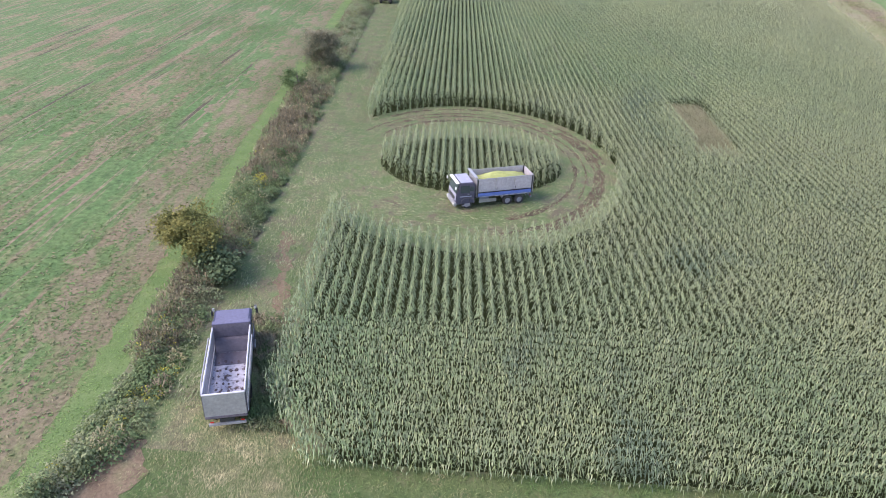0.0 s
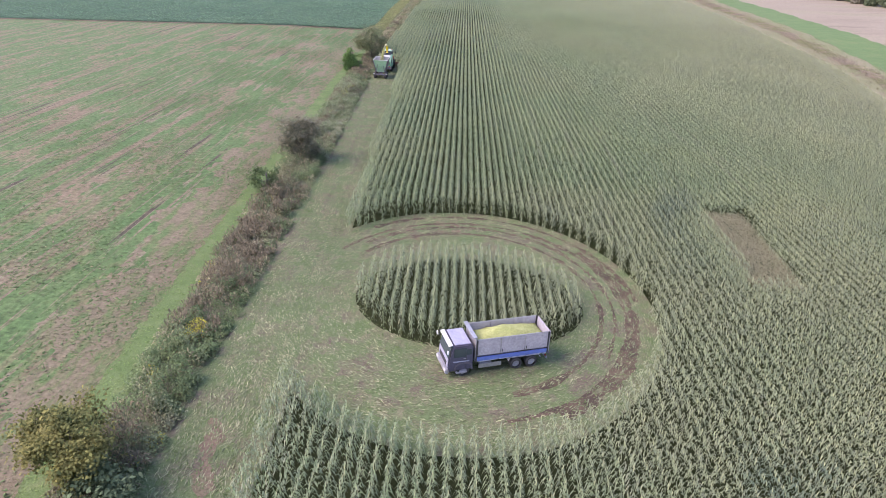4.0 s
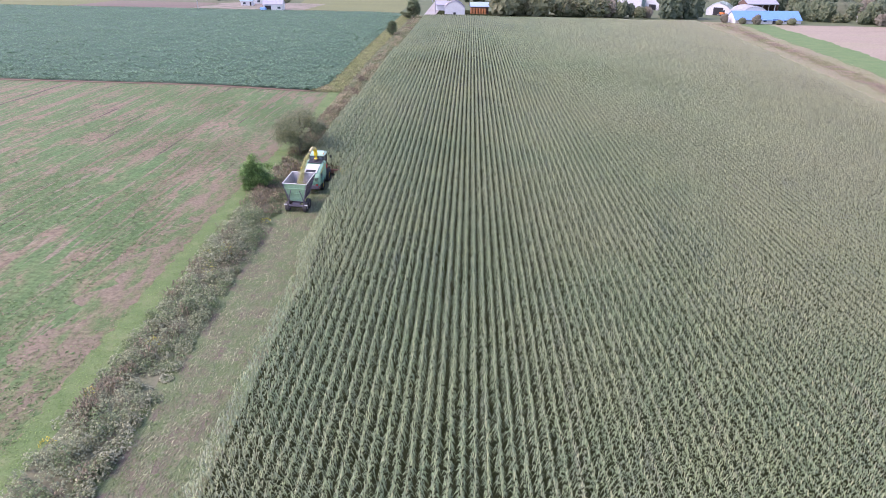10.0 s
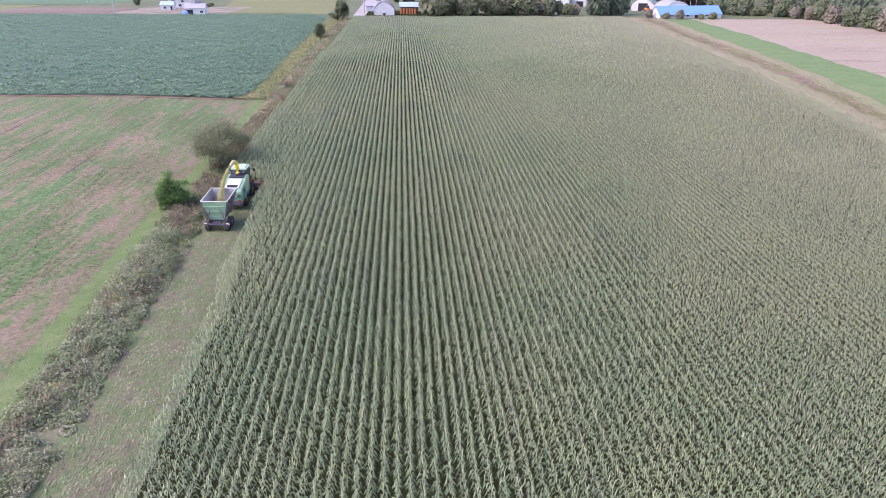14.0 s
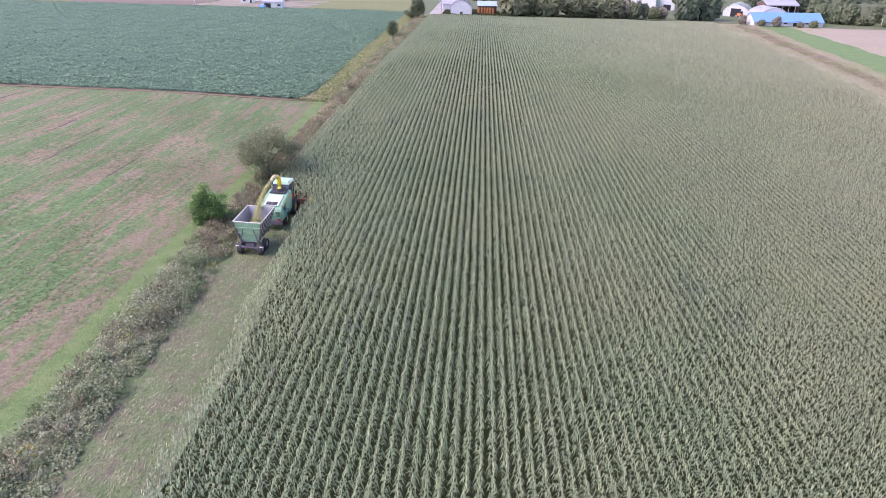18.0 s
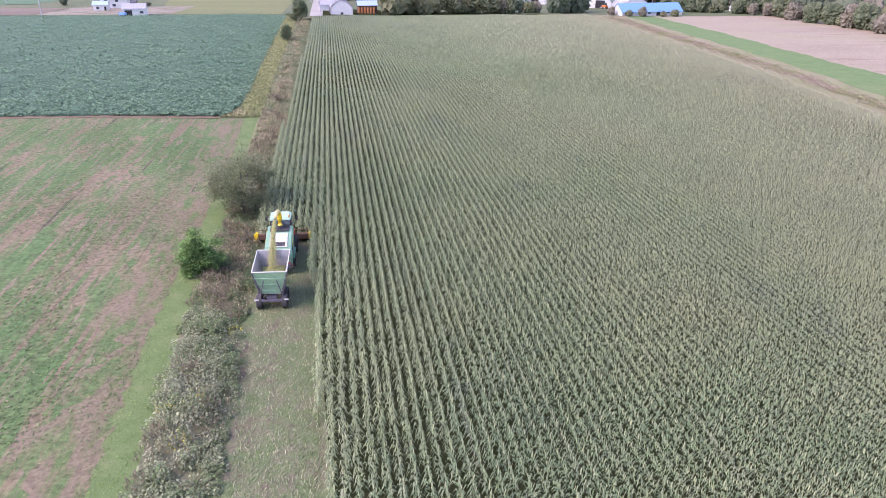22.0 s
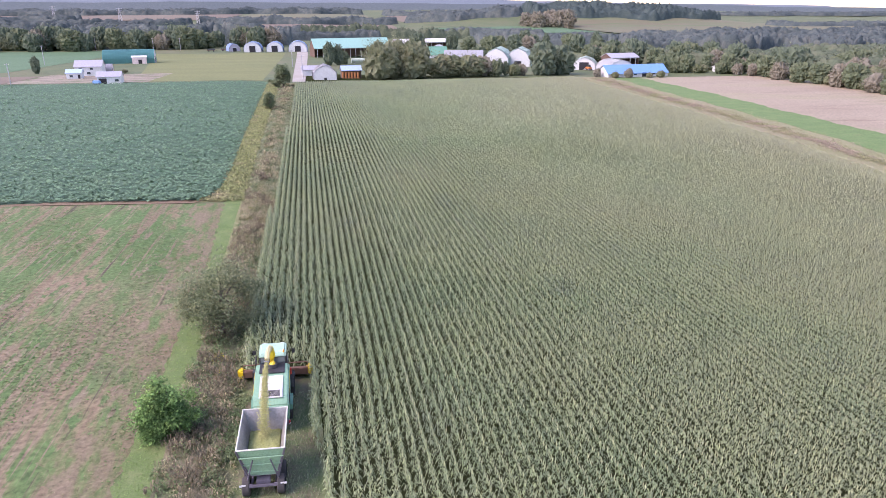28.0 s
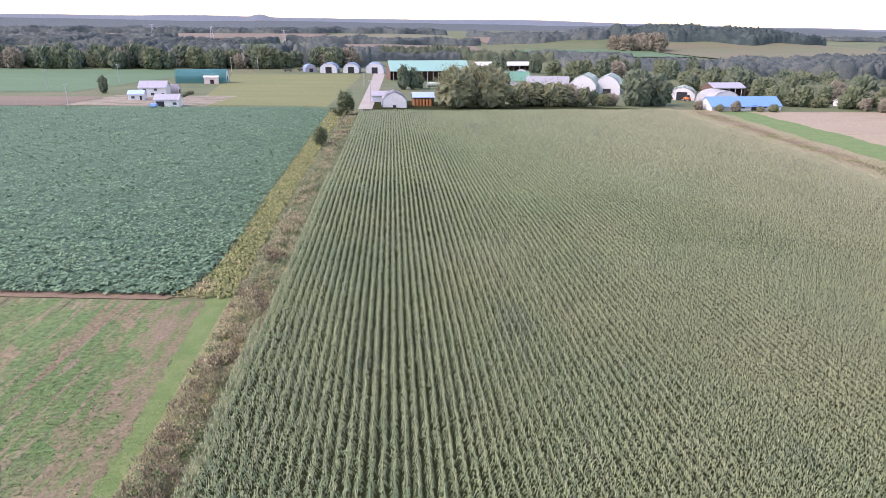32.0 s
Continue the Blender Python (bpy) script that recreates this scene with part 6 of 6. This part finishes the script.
def arch_shed(name, x, y, yaw, w, d, h, roofm, endm, label, door=(4.0, 4.0), side_on=False, broken=False):
    """A round-roofed shed; its end wall faces -y, or along x when it stands side on."""
    t = thing(name, spot(x, y, yaw + (90 if side_on else 0)), label, "shed")
    prof = [(-w / 2, 0), (-w / 2, h * 0.3)] + [(-w / 2 * math.cos(a), h * 0.3 + h * 0.7 * math.sin(a)) for a in np.linspace(0.12, math.pi - 0.12, 13)] + [(w / 2, h * 0.3), (w / 2, 0)]
    if broken:                                             # a gambrel roof of four planes
        prof = [(-w / 2, 0), (-w / 2, h * 0.5), (-w * 0.3, h * 0.82), (0, h), (w * 0.3, h * 0.82), (w / 2, h * 0.5), (w / 2, 0)]
    n = len(prof)
    bm = bmesh.new()
    rows = [[bm.verts.new((px * (1.02 if o else 1), yy_, pz * (1.02 if o else 1))) for px, pz in prof] for yy_, o in ((-d / 2 - 0.3, 1), (d / 2 + 0.3, 1))]
    for i in range(n - 1):
        bm.faces.new((rows[0][i], rows[1][i], rows[1][i + 1], rows[0][i + 1]))
    bmesh.ops.solidify(bm, geom=bm.faces[:], thickness=0.15)
    part("roof", bm, roofm, t)
    for yy_ in (-d / 2, d / 2):
        bm = bmesh.new()
        a = [bm.verts.new((px * 0.985, yy_ - 0.1, pz * 0.985)) for px, pz in prof]
        b = [bm.verts.new((px * 0.985, yy_ + 0.1, pz * 0.985)) for px, pz in prof]
        bm.faces.new(a), bm.faces.new(b[::-1])
        for i in range(n):
            bm.faces.new((a[i], b[i], b[(i + 1) % n], a[(i + 1) % n]))
        bmesh.ops.recalc_face_normals(bm, faces=bm.faces[:])
        wl = part("end_wall", bm, endm, t)
        if yy_ < 0:
            dr = part("door", box((door[0], 0.14, door[1]), (0, yy_ - 0.16, door[1] / 2), 0.03), B_DARK, t)
            part("door_frame", box((door[0] + 0.5, 0.1, 0.3), (0, yy_ - 0.16, door[1] + 0.15), 0.02), B_WHITE, dr)
    for k in range(int(d / 2)):
        bm = bmesh.new()
        yk = -d / 2 + (k + 0.5) * d / int(d / 2)
        for (ax, az), (bx, bz) in zip(prof, prof[1:]):
            rod((ax * 1.03, yk, az * 1.03), (bx * 1.03, yk, bz * 1.03), 0.05, 0.05, 4, bm)
        part("roof_rib", bm, roofm, t)
    return t


barn("cattle_barn", -7.0, 594.0, 12, 61.0, 20.1, 7.7, 14.4, B_BROWN, B_TEAL, "long dairy barn with a pale teal roof and open front", open_front=True, posts=14)
barn("hay_barn", 70.8, 747.4, 10, 57.9, 16.0, 6.0, 9.0, B_BROWN, B_WHITE, "long open hay barn with a white roof", open_front=True, posts=10)
for x, y, w, h in ((-87.8, 645.0, 14.5, 7.9), (-69.6, 647.3, 13.4, 7.8), (-50.4, 652.9, 15.3, 8.6)):
    tagged(arch_shed("arched_shed", x, y, 0, w, 16, h, B_LBLUE, B_WHITE, "round-roofed machine shed with white end and pale blue roof", (5, 5)), group="arched sheds by the lane")
arch_shed("hoop_house", -106.1, 655.6, 20, 9.4, 12.5, 6.1, B_LBLUE, P_PANEL, "small round-roofed shed beside the arched sheds", (3, 3))
arch_shed("white_greenhouse", -26.1, 370.1, 4, 10.8, 11.7, 6.9, B_GREYR, B_WHITE, "white gambrel shed with a grey roof beside the maize", (1.4, 1.2), broken=True)
barn("grey_shed", -33.5, 392.0, 6, 8.5, 6.0, 3.2, 4.9, B_WHITE, B_GREYR, "small grey-roofed shed by the farm lane", "shed", doors=((1.5, 2.0, 2.2, 0),))
barn("tin_shed", -13.0, 380.2, 6, 9.8, 5.9, 4.1, 5.9, B_BROWN, B_LBLUE, "small tin shed with a pale blue roof", "shed")
for k in range(6):
    o = thing("barrel", spot(-17.0 + k * 1.5, 376.0 + k * 0.17), "orange-brown upright drum in front of the tin shed", "drum", "drums by the tin shed")
    part("shell", rod((0, 0, 0), (0, 0, 3.0), 0.62, 0.62, 12), B_ORANGE, o)
    part("lid", rod((0, 0, 3.0), (0, 0, 3.12), 0.66, 0.6, 12), B_BROWN, o)
tk = thing("milk_tank", spot(-2.9, 506.1, 8), "horizontal pale green tank on a cradle", "tank")
part("shell", rod((-6, 0, 2.2), (6, 0, 2.2), 1.5, 1.5, 16), plain("pale_green_tank", (0.45, 0.52, 0.42), 0.5), tk)
for s in (-4, 4):
    part("cradle", box((0.6, 2.6, 1.2), (s, 0, 0.6), 0.05), P_GREY, tk)
arch_shed("teal_arch_barn", -154.6, 516.9, 8, 13.9, 30.9, 8.5, B_TEALD, B_WHITE, "long round-roofed barn with a deep teal roof", (4, 4), side_on=True)
barn("pink_annex", -146.0, 506.2, 8, 8.5, 3.2, 4.2, 4.9, B_PINK, B_WHITE, "pale pink lean-to annex with a dark doorway", "annex", doors=((0.5, 2.2, 2.6, 0),))
barn("farmhouse", -143.7, 402.5, 6, 12.4, 9.3, 4.8, 7.4, B_WHITE, B_GREYR, "white farmhouse with a grey roof", "house", doors=((4.6, 1.0, 2.1, 0),), windows=((-3.6, 1.6, 1.2, 1.0), (0, 1.6, 1.2, 1.0), (-3.6, 1.4, 1.0, 3.2), (1.5, 1.4, 1.0, 3.2)))
barn("house_annex", -144.6, 382.6, 6, 6.6, 5.1, 2.9, 4.3, B_WHITE, B_LBLUE, "small white annex beside the farmhouse", "annex", doors=((2.2, 0.9, 2.0, 0),), windows=((-1.2, 1.4, 1.0, 0.9),))
arch_shed("garden_hoop_house", -146.0, 426.3, 10, 7.8, 11.4, 4.3, B_GREYR, B_PINK, "grey hoop house behind the farmhouse", (2, 2), side_on=True)
barn("garage", -119.6, 351.5, 5, 9.6, 7.1, 3.2, 4.9, B_WHITE, B_GREYR, "white garage with a grey roof", "garage", doors=((-2.5, 3.2, 2.4, 0),), windows=((3.2, 1.6, 1.0, 1.0),))
vv = thing("blue_van", spot(-123.6, 345.4, 80), "small blue van parked by the garage", "van")
part("body", box((1.7, 3.4, 1.3), (0, 0, 1.05), 0.2, top=(0.86, 0.9)), B_BLUE, vv)
part("windscreen", box((1.3, 0.06, 0.5), (0, 1.62, 1.4), 0.02), P_GLASS, vv)
for sx in (-0.75, 0.75):
    for sy in (-1.1, 1.1):
        wheel(vv, (sx, sy, 0.32), 0.32, 0.2, P_RIMG, 1 if sx > 0 else -1)
barn("blue_roof_barn", 150.1, 405.4, 7, 38.5, 12.4, 2.3, 6.4, B_WHITE, B_BLUE, "long low barn with a bright blue roof", windows=((-14, 2.0, 1.2, 1.2), (-8, 2.0, 1.2, 1.2), (-2, 2.0, 1.2, 1.2), (10, 2.0, 1.2, 1.2)), doors=((4, 3, 2.6, 0),))
arch_shed("white_dome_shed", 152.0, 436.6, 6, 16.6, 16.6, 7.6, B_WHITE, B_WHITE, "white round-roofed shed behind the blue barn", (2.5, 1.0))
barn("open_shed", 166.6, 463.5, 8, 20.3, 12.9, 7.8, 10.1, B_BROWN, B_GREYR, "tall open brown shed with a pale grey roof", "shed", open_front=True, posts=5)
arch_shed("green_dome_shed", 144.2, 467.6, -25, 14.9, 16.8, 7.9, plain("grey_green_roof_sheet", (0.42, 0.52, 0.48), 0.5), B_WHITE, "grey-green gambrel shed beside the dome", (6, 5), broken=True)
for x, y in ((94.5, 506.7), (111.9, 512.7)):
    tagged(arch_shed("hoop_barn", x, y, -22, 17, 24, 12.6, plain("pale_green_film", (0.46, 0.60, 0.56), 0.5), B_WHITE, "pale grey-green gambrel barn with a white end", (5, 4), broken=True), group="hoop barns")
barn("white_house", 47.4, 493.2, 5, 14.6, 9.7, 7.8, 12.6, B_WHITE, plain("dark_green_roof_sheet", (0.12, 0.3, 0.22), 0.5), "white two-storey house with a dark green roof", "house", windows=((-5, 1.6, 1.2, 1.2), (0, 1.6, 1.2, 1.2), (5, 1.6, 1.2, 1.2), (-5, 1.6, 1.2, 3.8), (5, 1.6, 1.2, 3.8)))
barn("grey_roof_house", 64.1, 478.6, -12, 25.0, 12.5, 6.3, 11.1, B_WHITE, plain("violet_grey_roof_sheet", (0.30, 0.31, 0.34), 0.5), "white house with a wide violet-grey roof", "house", windows=((-9, 1.8, 1.2, 1.2), (-4, 1.8, 1.2, 1.2), (2, 1.8, 1.2, 1.2), (8, 1.8, 1.2, 1.2)), doors=((5, 1.0, 2.1, 0),))
arch_shed("white_hoop_shed", 53.4, 519.3, -15, 11.7, 13.7, 12.7, B_WHITE, B_WHITE, "white round-roofed shed behind the houses", (3, 3))
barn("pink_roof_house", 40.0, 513.1, 10, 8.8, 7.8, 7.4, 11.3, B_WHITE, B_PINK, "small white house with a pale pink roof", "house", windows=((-2, 1.4, 1.1, 1.2), (2, 1.4, 1.1, 1.2)))
barn("white_cottage", 218.8, 425.7, 8, 9.8, 7.1, 2.7, 4.5, B_WHITE, B_WHITE, "small white cottage among the eastern trees", "house", windows=((-3, 1.6, 1.2, 1.0), (2, 1.6, 1.2, 1.0)))
barn("red_roof_house", 213.4, 546.5, 0, 14.7, 9.2, 4.6, 9.2, B_WHITE, plain("red_roof_sheet", (0.55, 0.16, 0.12), 0.5), "house with a red roof among the trees", "house", windows=((-4, 1.6, 1.2, 1.0), (3, 1.6, 1.2, 1.0)))
lo = thing("orange_loader", spot(142.1, 455.2, 30), "small orange loader parked by the round shed", "loader")
part("body", box((2.2, 3.6, 1.5), (0, 0, 1.5), 0.2), plain("orange_paint", (0.7, 0.2, 0.05), 0.5), lo)
part("cab", box((1.7, 1.5, 1.4), (0, -0.4, 2.9), 0.12), P_GLASS, lo)
part("bucket", hull([(2.3, 0.3), (2.2, 1.3), (3.3, 0.35)], -1.2, 1.2), P_GREY, lo)
part("boom", box((0.5, 1.4, 0.3), (0, 2.0, 1.2), 0.05), P_DARK, lo)
for sx in (-1, 1):
    for sy in (-1.2, 1.2):
        wheel(lo, (sx * 1.1, sy, 0.75), 0.75, 0.5, P_RIMG, sx)


def flat_trailer(x, y, yaw):
    """A dark flat-bed farm trailer with stakes and a load of boards."""
    t = thing("farm_trailer", spot(x, y, yaw), "dark flat-bed farm trailer parked beside the sheds", "trailer")
    part("bed", box((7.5, 2.3, 0.25), (0, 0, 1.1), 0.03), P_RUST, t)
    part("drawbar", rod((3.7, 0, 0.95), (5.4, 0, 0.7), 0.1, 0.07, 6), P_DARK, t)
    for k in range(4):
        for sy in (-1.1, 1.1):
            part("stake", box((0.1, 0.1, 1.3), (-3.3 + k * 2.2, sy, 1.85), 0.01), P_DARK, t)
    part("load", box((6.6, 1.9, 0.7), (0, 0, 1.58), 0.12), P_DARK, t)
    for sx in (-1.9, 1.9):
        for sy in (-1, 1):
            part("wheel", rod((sx, sy * 0.85, 0.5), (sx, sy * 1.15, 0.5), 0.5, 0.5, 14), P_TYRE, t)
    return t


flat_trailer(-124.0, 652.0, 12)
flat_trailer(-113.5, 660.0, -8)


# ---- poles ----
def pole(x, y, h, arms=1):
    t = thing("utility_pole", spot(x, y, rng.uniform(-20, 20)), "grey concrete utility pole with a crossarm", "pole", "utility poles")
    part("shaft", rod((0, 0, -0.2), (0, 0, h), 0.24, 0.15, 8), P_SILVER, t)
    for k in range(arms):
        part("crossarm", box((1.8, 0.14, 0.14), (0, 0, h - 0.5 - k * 0.9), 0.02), P_GREY, t)
        for s in (-0.75, 0, 0.75):
            part("insulator", rod((s, 0, h - 0.43 - k * 0.9), (s, 0, h - 0.18 - k * 0.9), 0.08, 0.05, 6), P_WHITE, t)


for x, y, h in ((-214.8, 440.7, 11.2), (-205.0, 509.1, 11.9), (-171.1, 653.2, 11.7), (-151.2, 663.6, 11.1), (-225.8, 681.5, 11.9), (-36.5, 369.3, 11.3), (-159.5, 348.5, 9.2), (-46.0, 461.4, 10.1), (-96.8, 680.3, 10.4)):
    pole(x, y, h)


def pylon(x, y, h):
    t = thing("pylon", spot(x, y), "distant grey steel lattice power pylon", "pylon", "pylons")
    b, c = h * 0.11, h * 0.02
    for sx in (-1, 1):
        for sy in (-1, 1):
            part("leg", rod((sx * b, sy * b, 0), (sx * c, sy * c, h), 0.35, 0.2, 5), P_SILVER, t)
    for k in range(6):
        f0, f1 = k / 6, (k + 1) / 6
        r0, r1 = b + (c - b) * f0, b + (c - b) * f1
        for s in (-1, 1):
            part("brace", rod((-r0, s * r0, h * f0), (r1, s * r1, h * f1), 0.15, 0.15, 4), P_SILVER, t)
    for f in (0.72, 0.84, 0.96):
        part("arm", rod((-h * 0.16, 0, h * f), (h * 0.16, 0, h * f), 0.25, 0.25, 5), P_SILVER, t)


for x, y, h in ((-425.0, 1498.7, 34.4), (-246.7, 1311.8, 29.7), (-667.4, 1841.8, 38.0)):
    pylon(x, y, h)
